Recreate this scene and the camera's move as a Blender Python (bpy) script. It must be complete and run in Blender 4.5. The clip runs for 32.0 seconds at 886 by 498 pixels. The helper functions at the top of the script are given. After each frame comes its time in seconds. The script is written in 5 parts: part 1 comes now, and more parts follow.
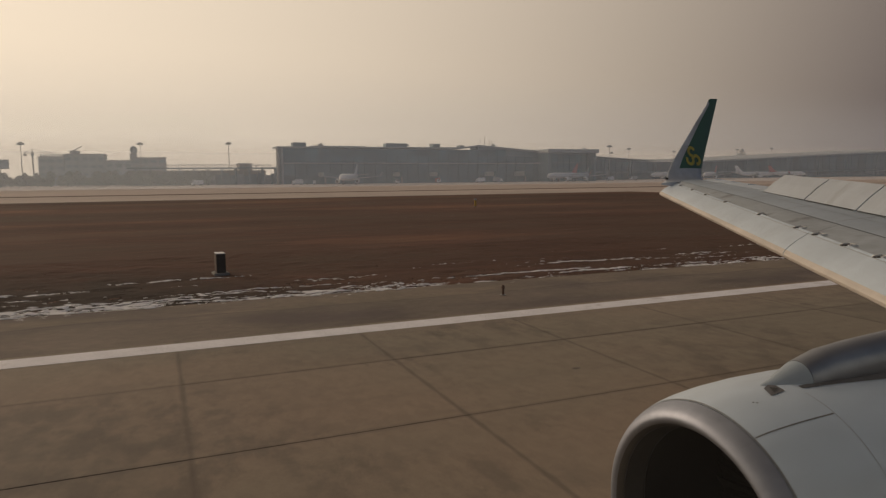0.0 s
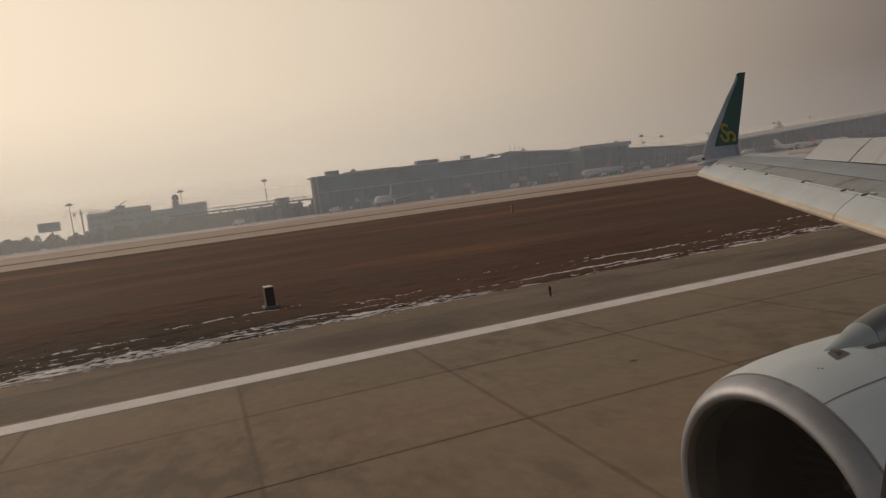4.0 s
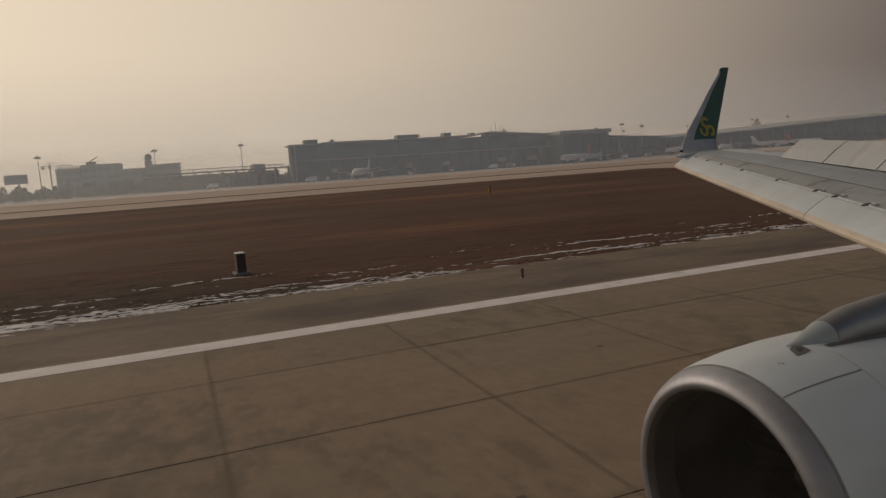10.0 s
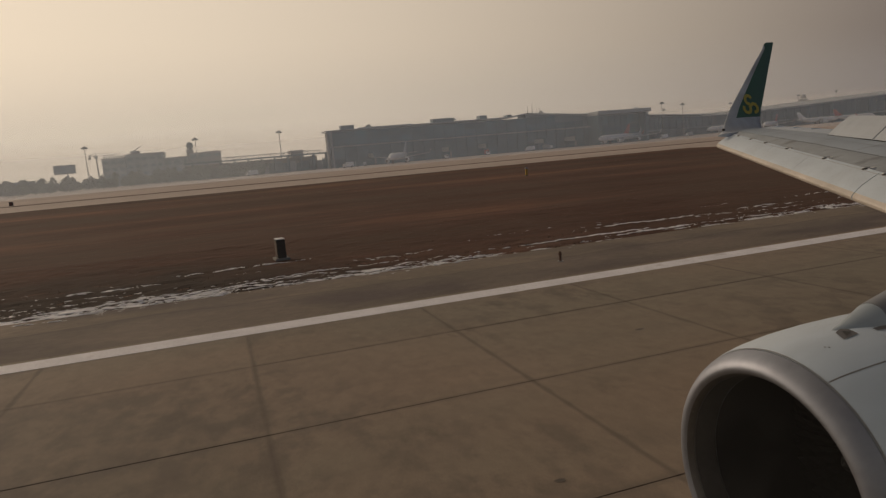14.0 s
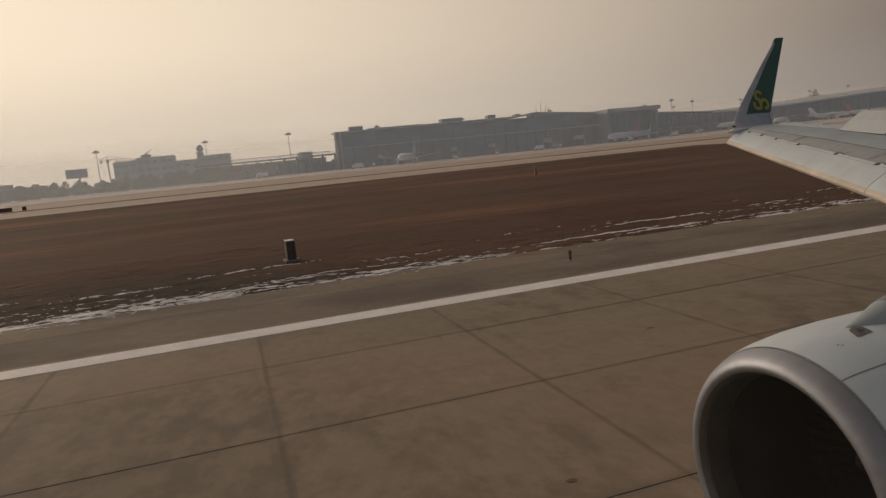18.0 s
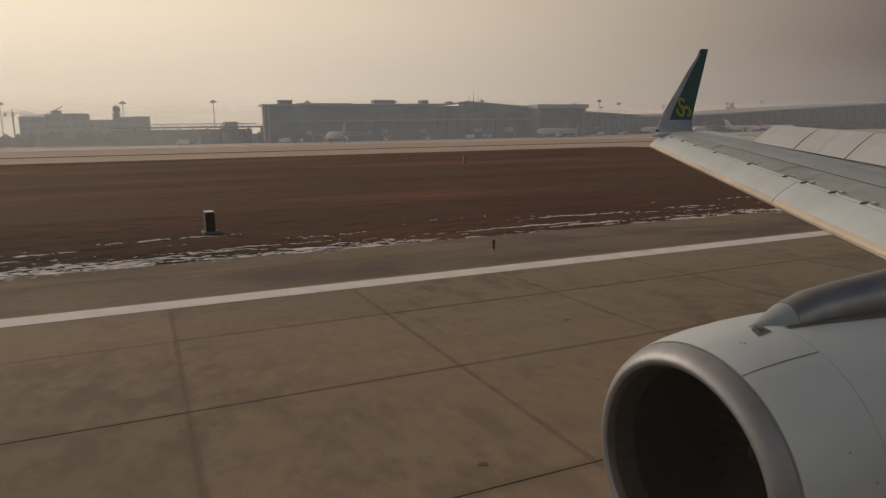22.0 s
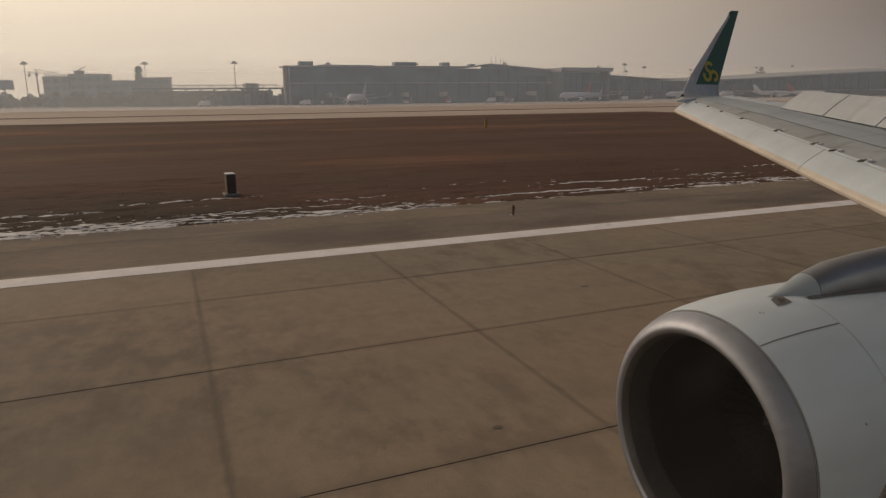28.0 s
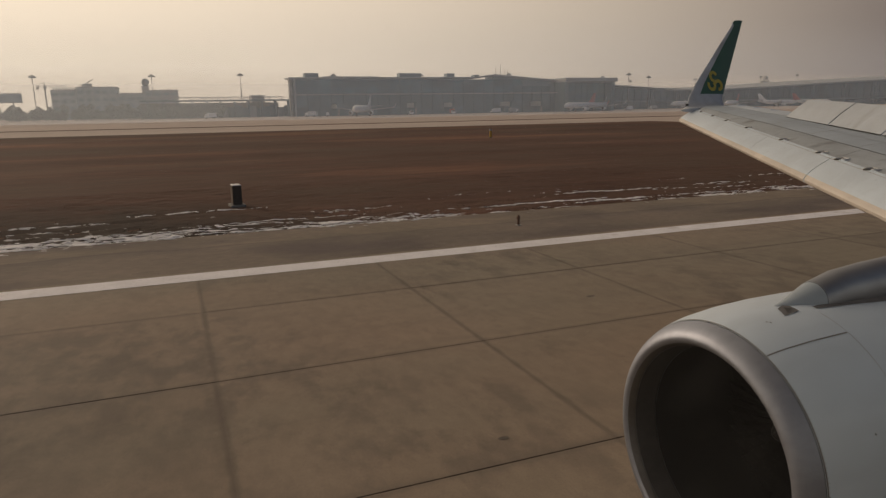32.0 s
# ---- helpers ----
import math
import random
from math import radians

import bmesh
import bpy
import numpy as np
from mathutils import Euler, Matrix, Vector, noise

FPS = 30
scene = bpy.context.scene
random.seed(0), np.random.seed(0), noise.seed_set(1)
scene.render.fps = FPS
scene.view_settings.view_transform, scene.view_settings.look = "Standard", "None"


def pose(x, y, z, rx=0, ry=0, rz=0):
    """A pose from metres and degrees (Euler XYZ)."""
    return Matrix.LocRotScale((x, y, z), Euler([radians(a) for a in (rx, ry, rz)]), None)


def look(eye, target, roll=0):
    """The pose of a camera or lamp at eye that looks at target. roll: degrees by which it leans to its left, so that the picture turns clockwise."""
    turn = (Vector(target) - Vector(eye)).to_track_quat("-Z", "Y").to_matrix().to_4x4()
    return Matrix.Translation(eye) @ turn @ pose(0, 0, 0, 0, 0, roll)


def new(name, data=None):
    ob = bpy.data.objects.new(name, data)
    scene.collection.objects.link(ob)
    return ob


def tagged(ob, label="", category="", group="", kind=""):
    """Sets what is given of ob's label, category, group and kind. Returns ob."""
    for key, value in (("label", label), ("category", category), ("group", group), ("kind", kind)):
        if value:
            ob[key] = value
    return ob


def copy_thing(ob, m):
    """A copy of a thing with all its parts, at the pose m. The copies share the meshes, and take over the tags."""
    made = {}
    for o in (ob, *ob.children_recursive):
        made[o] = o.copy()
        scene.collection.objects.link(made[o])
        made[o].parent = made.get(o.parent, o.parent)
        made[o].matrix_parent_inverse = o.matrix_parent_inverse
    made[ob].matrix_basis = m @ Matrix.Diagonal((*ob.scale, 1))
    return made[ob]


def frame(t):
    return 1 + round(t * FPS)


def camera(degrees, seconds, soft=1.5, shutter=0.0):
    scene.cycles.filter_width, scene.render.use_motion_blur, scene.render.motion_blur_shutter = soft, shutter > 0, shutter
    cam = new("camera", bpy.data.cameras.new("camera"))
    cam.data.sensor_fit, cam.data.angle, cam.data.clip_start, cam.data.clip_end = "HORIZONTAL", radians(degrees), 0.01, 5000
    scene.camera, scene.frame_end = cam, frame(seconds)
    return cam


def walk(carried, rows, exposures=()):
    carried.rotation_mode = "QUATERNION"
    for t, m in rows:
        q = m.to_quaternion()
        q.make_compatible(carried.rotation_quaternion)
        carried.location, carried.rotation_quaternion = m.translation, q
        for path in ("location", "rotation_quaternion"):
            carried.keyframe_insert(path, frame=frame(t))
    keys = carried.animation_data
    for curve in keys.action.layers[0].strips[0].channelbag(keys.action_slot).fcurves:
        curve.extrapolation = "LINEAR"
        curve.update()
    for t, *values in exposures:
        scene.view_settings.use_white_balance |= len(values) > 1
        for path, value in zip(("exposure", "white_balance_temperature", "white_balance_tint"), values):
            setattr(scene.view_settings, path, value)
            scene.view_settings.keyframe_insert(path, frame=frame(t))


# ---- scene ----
cam = camera(66.8, 32.0, soft=1.3)
PATH = [
    (0.0, pose(0.012, 0.040, 4.681, 83.75, 0.41, -23.14)),
    (0.5, pose(0.017, 0.003, 4.684, 83.20, 1.57, -22.62)),
    (1.0, pose(0.001, 0.003, 4.627, 83.05, 1.45, -21.69)),
    (1.5, pose(-0.022, 0.004, 4.611, 81.50, 1.60, -23.30)),
    (2.0, pose(-0.020, 0.007, 4.567, 81.15, 0.60, -22.60)),
    (2.5, pose(-0.026, 0.012, 4.554, 82.30, 1.60, -22.01)),
    (3.0, pose(-0.036, -0.011, 4.580, 83.70, 4.66, -20.89)),
    (3.5, pose(-0.016, -0.022, 4.597, 84.37, 5.80, -20.68)),
    (4.0, pose(-0.009, -0.021, 4.607, 85.01, 7.37, -20.25)),
    (4.5, pose(-0.024, -0.021, 4.589, 84.80, 6.46, -18.26)),
    (6.5, pose(-0.005, -0.033, 4.628, 83.40, 8.10, -20.94)),
    (7.0, pose(-0.002, -0.032, 4.614, 84.34, 7.70, -19.67)),
    (7.5, pose(0.006, -0.027, 4.621, 84.71, 8.12, -19.63)),
    (8.0, pose(-0.005, -0.027, 4.619, 84.18, 7.78, -19.97)),
    (8.5, pose(0.005, -0.016, 4.630, 83.68, 6.17, -21.15)),
    (9.0, pose(-0.004, -0.013, 4.626, 83.96, 4.40, -21.81)),
    (9.5, pose(-0.026, 0.003, 4.585, 83.13, 3.36, -23.51)),
    (10.0, pose(-0.019, -0.007, 4.610, 82.87, 3.87, -22.07)),
    (10.5, pose(-0.026, -0.024, 4.599, 83.08, 3.74, -17.75)),
    (11.0, pose(-0.019, -0.031, 4.604, 83.97, 4.66, -16.38)),
    (11.5, pose(-0.003, -0.027, 4.628, 84.11, 5.64, -16.79)),
    (12.0, pose(-0.017, -0.029, 4.604, 84.31, 4.82, -16.86)),
    (12.5, pose(-0.005, -0.025, 4.618, 84.21, 5.36, -16.89)),
    (13.0, pose(-0.003, -0.021, 4.618, 83.79, 5.42, -17.27)),
    (13.5, pose(-0.014, -0.023, 4.625, 82.67, 5.38, -18.76)),
    (15.5, pose(-0.020, -0.017, 4.611, 80.40, 4.11, -18.84)),
    (16.0, pose(-0.011, -0.023, 4.629, 80.58, 5.67, -17.74)),
    (16.5, pose(-0.011, -0.023, 4.616, 81.86, 5.52, -17.34)),
    (17.0, pose(-0.017, -0.021, 4.618, 82.16, 5.66, -17.65)),
    (17.5, pose(-0.016, -0.018, 4.626, 82.03, 5.95, -17.66)),
    (18.0, pose(-0.000, -0.014, 4.623, 81.78, 5.53, -18.25)),
    (18.5, pose(-0.010, -0.014, 4.627, 81.19, 4.64, -19.70)),
    (19.0, pose(0.007, 0.007, 4.610, 80.74, 3.86, -21.04)),
    (19.5, pose(-0.003, 0.012, 4.603, 80.61, 2.66, -22.75)),
    (20.0, pose(-0.026, 0.004, 4.618, 80.32, 2.31, -24.10)),
    (20.5, pose(-0.021, 0.010, 4.624, 80.19, 1.38, -24.96)),
    (21.0, pose(-0.037, 0.002, 4.608, 80.05, 1.32, -25.30)),
    (21.5, pose(-0.031, 0.010, 4.603, 79.93, 1.26, -24.76)),
    (22.0, pose(-0.030, 0.015, 4.598, 80.14, 0.96, -24.09)),
    (22.5, pose(-0.026, 0.021, 4.600, 79.71, 0.33, -23.85)),
    (23.0, pose(-0.020, 0.014, 4.603, 79.50, 0.15, -23.55)),
    (23.5, pose(-0.039, 0.005, 4.593, 78.54, -0.30, -22.91)),
    (24.0, pose(-0.025, 0.006, 4.598, 77.80, 0.46, -21.84)),
    (24.5, pose(-0.024, 0.004, 4.590, 77.47, 0.32, -20.52)),
    (25.0, pose(-0.022, -0.000, 4.611, 77.33, 1.04, -19.85)),
    (25.5, pose(-0.007, 0.007, 4.594, 77.44, 1.06, -19.69)),
    (27.5, pose(0.003, 0.015, 4.611, 77.86, 2.03, -21.62)),
    (28.0, pose(-0.010, 0.016, 4.601, 77.14, 0.54, -22.31)),
    (28.5, pose(-0.015, 0.013, 4.593, 77.14, -0.14, -21.52)),
    (29.0, pose(-0.013, 0.012, 4.593, 77.28, -0.08, -21.10)),
    (29.5, pose(0.013, 0.027, 4.578, 77.49, 0.40, -21.14)),
    (30.0, pose(-0.005, 0.015, 4.594, 77.41, 0.28, -21.12)),
    (30.5, pose(0.005, 0.019, 4.595, 77.86, 0.32, -21.13)),
    (31.0, pose(-0.001, 0.015, 4.602, 77.87, 0.44, -21.15)),
    (31.5, pose(0.003, 0.020, 4.586, 78.04, 0.78, -21.46)),
    (32.0, pose(-0.008, 0.014, 4.601, 78.02, 0.85, -21.91)),
]
# exposure drifts a little on the way
EXPO = ((0.0, -0.06), (2.0, -0.14), (4.0, -0.06), (7.0, -0.26), (9.0, -0.26), (13.0, -0.27), (16.0, -0.06), (18.0, -0.04), (22.0, 0.02), (25.0, 0.0), (27.0, 0.08), (32.0, 0.08))
walk(cam, PATH, [(t, e, 6600, 15) for t, e in EXPO])

# ---- world, sun ----
SUN_AZ, SUN_EL = radians(-30), radians(19)          # from +y towards +x
SUN_DIR = Vector((math.sin(SUN_AZ) * math.cos(SUN_EL), math.cos(SUN_AZ) * math.cos(SUN_EL), math.sin(SUN_EL)))
world = bpy.data.worlds.new("hazy_sky")
scene.world = world
world.use_nodes = True
wn, wl = world.node_tree.nodes, world.node_tree.links
wn.clear()
w_out = wn.new("ShaderNodeOutputWorld")
w_bg = wn.new("ShaderNodeBackground")
w_sky = wn.new("ShaderNodeTexSky")
w_sky.sky_type, w_sky.sun_disc = "NISHITA", False
w_sky.sun_elevation, w_sky.sun_rotation = SUN_EL, SUN_AZ
w_sky.dust_density, w_sky.air_density = 8.0, 1.5
w_scale = wn.new("ShaderNodeVectorMath")
w_scale.operation = "SCALE"
w_scale.inputs["Scale"].default_value = 0.002
w_co = wn.new("ShaderNodeTexCoord")
w_dot = wn.new("ShaderNodeVectorMath")
w_dot.operation = "DOT_PRODUCT"
w_dot.inputs[1].default_value = SUN_DIR
w_map = wn.new("ShaderNodeMapRange")
w_map.inputs["From Min"].default_value, w_map.inputs["From Max"].default_value = -1.0, 1.0
w_ramp = wn.new("ShaderNodeValToRGB")
w_ramp.color_ramp.interpolation = "LINEAR"
SKY = ((-1.0, (0.070, 0.122, 0.188)), (-0.3, (0.074, 0.097, 0.132)), (0.0, (0.080, 0.066, 0.069)), (0.15, (0.100, 0.080, 0.076)), (0.3, (0.134, 0.106, 0.094)),
       (0.45, (0.188, 0.148, 0.126)), (0.68, (0.425, 0.338, 0.268)), (0.88, (0.70, 0.575, 0.43)), (1.0, (0.95, 0.82, 0.62)))
for i, (d, c) in enumerate(SKY):
    e = w_ramp.color_ramp.elements[i] if i < 2 else w_ramp.color_ramp.elements.new(0.5)
    e.position, e.color = (d + 1) / 2, (*c, 1)
w_add = wn.new("ShaderNodeVectorMath")
wl.new(w_co.outputs["Generated"], w_dot.inputs[0])
wl.new(w_dot.outputs["Value"], w_map.inputs["Value"])
wl.new(w_map.outputs[0], w_ramp.inputs[0])
wl.new(w_sky.outputs[0], w_scale.inputs[0])
wl.new(w_scale.outputs[0], w_add.inputs[0])
wl.new(w_ramp.outputs[0], w_add.inputs[1])
w_sep = wn.new("ShaderNodeSeparateXYZ")
w_top = wn.new("ShaderNodeMapRange")                # smog dims the sky overhead
w_top.interpolation_type = "SMOOTHSTEP"
w_top.inputs["From Min"].default_value, w_top.inputs["From Max"].default_value = 0.22, 0.95
w_top.inputs["To Min"].default_value, w_top.inputs["To Max"].default_value = 1.0, 0.5
w_dim = wn.new("ShaderNodeVectorMath")
w_dim.operation = "SCALE"
wl.new(w_co.outputs["Generated"], w_sep.inputs[0])
wl.new(w_sep.outputs["Z"], w_top.inputs["Value"])
wl.new(w_add.outputs[0], w_dim.inputs[0])
wl.new(w_top.outputs[0], w_dim.inputs["Scale"])
wl.new(w_dim.outputs[0], w_bg.inputs["Color"])
wl.new(w_bg.outputs[0], w_out.inputs[0])
w_bg.inputs["Strength"].default_value = 1.0

sun = new("sun", bpy.data.lights.new("sun", "SUN"))
sun.data.energy, sun.data.angle, sun.data.color = 0.84, radians(11), (1.0, 0.80, 0.58)
sun.matrix_world = look(SUN_DIR * 100, (0, 0, 0))


# ---- materials ----
def mat(name, base, rough=0.6, metal=0.0, fine=8.0, var=0.12, coarse=0.6, cvar=0.12, bump=0.0, stretch=(1, 1, 1), local=False, spec=0.5, rand=0.0, stain=None, stain_at=0.6, stain_scale=0.0):
    """Base colour with fine and coarse variation, bump and an optional stain colour with its own shape."""
    m = bpy.data.materials.new(name)
    m.use_nodes = True
    n, l = m.node_tree.nodes, m.node_tree.links
    b = n["Principled BSDF"]
    b.inputs["Roughness"].default_value, b.inputs["Metallic"].default_value = rough, metal
    b.inputs["Specular IOR Level"].default_value = spec
    if local:
        co = n.new("ShaderNodeTexCoord").outputs["Object"]
    else:
        co = n.new("ShaderNodeNewGeometry").outputs["Position"]
    mp = n.new("ShaderNodeMapping")
    mp.inputs["Scale"].default_value = stretch
    l.new(co, mp.inputs[0])

    def tex(scale, detail):
        t = n.new("ShaderNodeTexNoise")
        t.inputs["Scale"].default_value, t.inputs["Detail"].default_value = scale, detail
        l.new(mp.outputs[0], t.inputs["Vector"])
        return t.outputs["Fac"]

    def remap(v, lo, hi):
        r = n.new("ShaderNodeMapRange")
        r.inputs["From Min"].default_value, r.inputs["From Max"].default_value = 0.3, 0.7
        r.inputs["To Min"].default_value, r.inputs["To Max"].default_value = lo, hi
        l.new(v, r.inputs["Value"])
        return r.outputs[0]

    def mul(a, c):
        t = n.new("ShaderNodeMath")
        t.operation = "MULTIPLY"
        l.new(a, t.inputs[0]), l.new(c, t.inputs[1])
        return t.outputs[0]

    f_fine, f_coarse = tex(fine, 6), tex(coarse, 5)
    v = mul(remap(f_fine, 1 - var, 1 + var), remap(f_coarse, 1 - cvar, 1 + cvar))
    if rand:
        r = n.new("ShaderNodeObjectInfo").outputs["Random"]
        t = n.new("ShaderNodeMapRange")
        t.inputs["To Min"].default_value, t.inputs["To Max"].default_value = 1 - rand, 1 + rand
        l.new(r, t.inputs["Value"])
        v = mul(v, t.outputs[0])
    sc = n.new("ShaderNodeVectorMath")
    sc.operation = "SCALE"
    if stain:
        mx = n.new("ShaderNodeMix")
        mx.data_type = "RGBA"
        mx.inputs[6].default_value, mx.inputs[7].default_value = (*base, 1), (*stain, 1)
        st = n.new("ShaderNodeMapRange")
        st.inputs["From Min"].default_value, st.inputs["From Max"].default_value = stain_at, stain_at + 0.18
        l.new(tex(stain_scale or coarse * 0.7, 8), st.inputs["Value"])
        l.new(st.outputs[0], mx.inputs[0])
        l.new(mx.outputs[2], sc.inputs[0])
    else:
        sc.inputs[0].default_value = base
    l.new(v, sc.inputs["Scale"])
    l.new(sc.outputs[0], b.inputs["Base Color"])
    if bump:
        bp = n.new("ShaderNodeBump")
        bp.inputs["Strength"].default_value, bp.inputs["Distance"].default_value = 0.6, bump
        l.new(f_fine, bp.inputs["Height"])
        l.new(bp.outputs[0], b.inputs["Normal"])
    return m


SLAB_X, SLAB_Y, SLAB_X0, SLAB_Y0 = 5.1, 4.4, 0.35, -1.6      # slab size and the first joint's place


def concrete_material():
    """Worn runway concrete: grain, long wheel streaks, clustered oily blotches, and dirt that has spread from the joints."""
    m = bpy.data.materials.new("runway_concrete")
    m.use_nodes = True
    n, l = m.node_tree.nodes, m.node_tree.links
    b = n["Principled BSDF"]
    b.inputs["Roughness"].default_value = 0.85
    geo = n.new("ShaderNodeNewGeometry").outputs["Position"]
    sep = n.new("ShaderNodeSeparateXYZ")
    l.new(geo, sep.inputs[0])

    def put(v, socket):
        if isinstance(v, (int, float)):
            socket.default_value = v
        else:
            l.new(v, socket)

    def calc(op, a, c=0.0, d=0.0):
        t = n.new("ShaderNodeMath")
        t.operation = op
        put(a, t.inputs[0]), put(c, t.inputs[1]), put(d, t.inputs[2])
        return t.outputs[0]

    def tex(scale, stretch, detail=5, rough=0.5):
        mp, t = n.new("ShaderNodeMapping"), n.new("ShaderNodeTexNoise")
        mp.inputs["Scale"].default_value = stretch
        t.inputs["Scale"].default_value, t.inputs["Detail"].default_value, t.inputs["Roughness"].default_value = scale, detail, rough
        l.new(geo, mp.inputs[0]), l.new(mp.outputs[0], t.inputs["Vector"])
        return t.outputs["Fac"]

    def ramp(v, lo, hi, to0=0.0, to1=1.0):
        r = n.new("ShaderNodeMapRange")
        r.interpolation_type = "SMOOTHSTEP"
        for k, x in (("From Min", lo), ("From Max", hi), ("To Min", to0), ("To Max", to1)):
            r.inputs[k].default_value = x
        put(v, r.inputs["Value"])
        return r.outputs[0]

    def blend(f, a, c):
        t = n.new("ShaderNodeMix")
        t.data_type = "RGBA"
        put(f, t.inputs[0])
        for v, k in ((a, 6), (c, 7)):
            if isinstance(v, tuple):
                t.inputs[k].default_value = (*v, 1)
            else:
                l.new(v, t.inputs[k])
        return t.outputs[2]

    def joint(axis, start, size):
        """Distance to the nearest joint."""
        f = calc("FRACT", calc("MULTIPLY_ADD", sep.outputs[axis], 1 / size, -start / size + 0.5))
        return calc("MULTIPLY", calc("ABSOLUTE", calc("SUBTRACT", f, 0.5)), size)

    warm = blend(ramp(tex(0.11, (0.5, 1, 1), 3), 0.36, 0.64), (0.238, 0.201, 0.150), (0.284, 0.211, 0.154))
    spread = tex(0.16, (0.9, 0.8, 1), 4)
    marks = tex(1.25, (0.95, 0.6, 1), 7, 0.62)
    blot = calc("MULTIPLY", ramp(spread, 0.42, 0.58), ramp(marks, 0.43, 0.64))
    away = calc("SQRT", calc("ADD", calc("POWER", calc("MULTIPLY_ADD", sep.outputs["X"], 0.13, 0.52), 2.0), calc("POWER", calc("MULTIPLY_ADD", sep.outputs["Y"], 0.2, -2.5), 2.0)))
    patch = calc("MULTIPLY", ramp(calc("MULTIPLY_ADD", spread, 1.2, away), 1.75, 0.85), ramp(marks, 0.36, 0.62, 0.25, 1.0))
    warm = blend(calc("MULTIPLY", patch, 0.62), warm, (0.128, 0.104, 0.086))
    c = blend(calc("MULTIPLY", blot, 0.62), warm, (0.138, 0.107, 0.086))
    c = blend(calc("MULTIPLY", ramp(tex(2.6, (0.8, 0.6, 1), 6, 0.6), 0.52, 0.75), 0.35), c, (0.165, 0.125, 0.096))
    streak = ramp(tex(1.0, (0.02, 1.3, 1), 4), 0.5, 0.72)
    c = blend(calc("MULTIPLY", streak, 0.30), c, (0.172, 0.134, 0.104))
    ragged = tex(1.6, (1, 1, 1), 4)
    wide = calc("SUBTRACT", joint("X", SLAB_X0, SLAB_X), calc("MULTIPLY", ragged, 0.13))
    c = blend(calc("MULTIPLY", ramp(wide, 0.035, -0.065), 0.66), c, (0.128, 0.098, 0.076))
    thin = calc("SUBTRACT", joint("Y", SLAB_Y0, SLAB_Y), calc("MULTIPLY", ragged, 0.16))
    c = blend(calc("MULTIPLY", ramp(thin, 0.08, -0.06), 0.42), c, (0.140, 0.108, 0.084))
    mottle = ramp(tex(3.4, (1, 0.6, 1), 8, 0.68), 0.3, 0.7, 0.92, 1.08)
    scuff = ramp(tex(0.55, (1, 0.55, 1), 6, 0.7), 0.57, 0.68, 1.0, 0.80)
    grain = calc("MULTIPLY", calc("MULTIPLY", mottle, scuff), ramp(tex(34, (1, 1, 1), 3), 0.3, 0.7, 0.94, 1.06))
    tone = ramp(n.new("ShaderNodeObjectInfo").outputs["Random"], 0.0, 1.0, 0.93, 1.07)
    sc = n.new("ShaderNodeVectorMath")
    sc.operation = "SCALE"
    l.new(c, sc.inputs[0]), l.new(calc("MULTIPLY", grain, tone), sc.inputs["Scale"])
    l.new(sc.outputs[0], b.inputs["Base Color"])
    bp = n.new("ShaderNodeBump")
    bp.inputs["Strength"].default_value, bp.inputs["Distance"].default_value = 0.5, 0.002
    l.new(tex(12, (1, 1, 1), 5), bp.inputs["Height"]), l.new(bp.outputs[0], b.inputs["Normal"])
    return m


CONCRETE = concrete_material()
CONCRETE_FAR = mat("taxiway_concrete", (0.52, 0.43, 0.375), 0.9, fine=0.4, var=0.06, coarse=0.03, cvar=0.1, stretch=(0.3, 1, 1))
SEALANT = mat("joint_sealant", (0.085, 0.06, 0.045), 0.8, fine=9, var=0.3, bump=0.002)
LAMP_RUST = mat("rusty_lamp_body", (0.10, 0.045, 0.025), 0.7, fine=9, var=0.25)


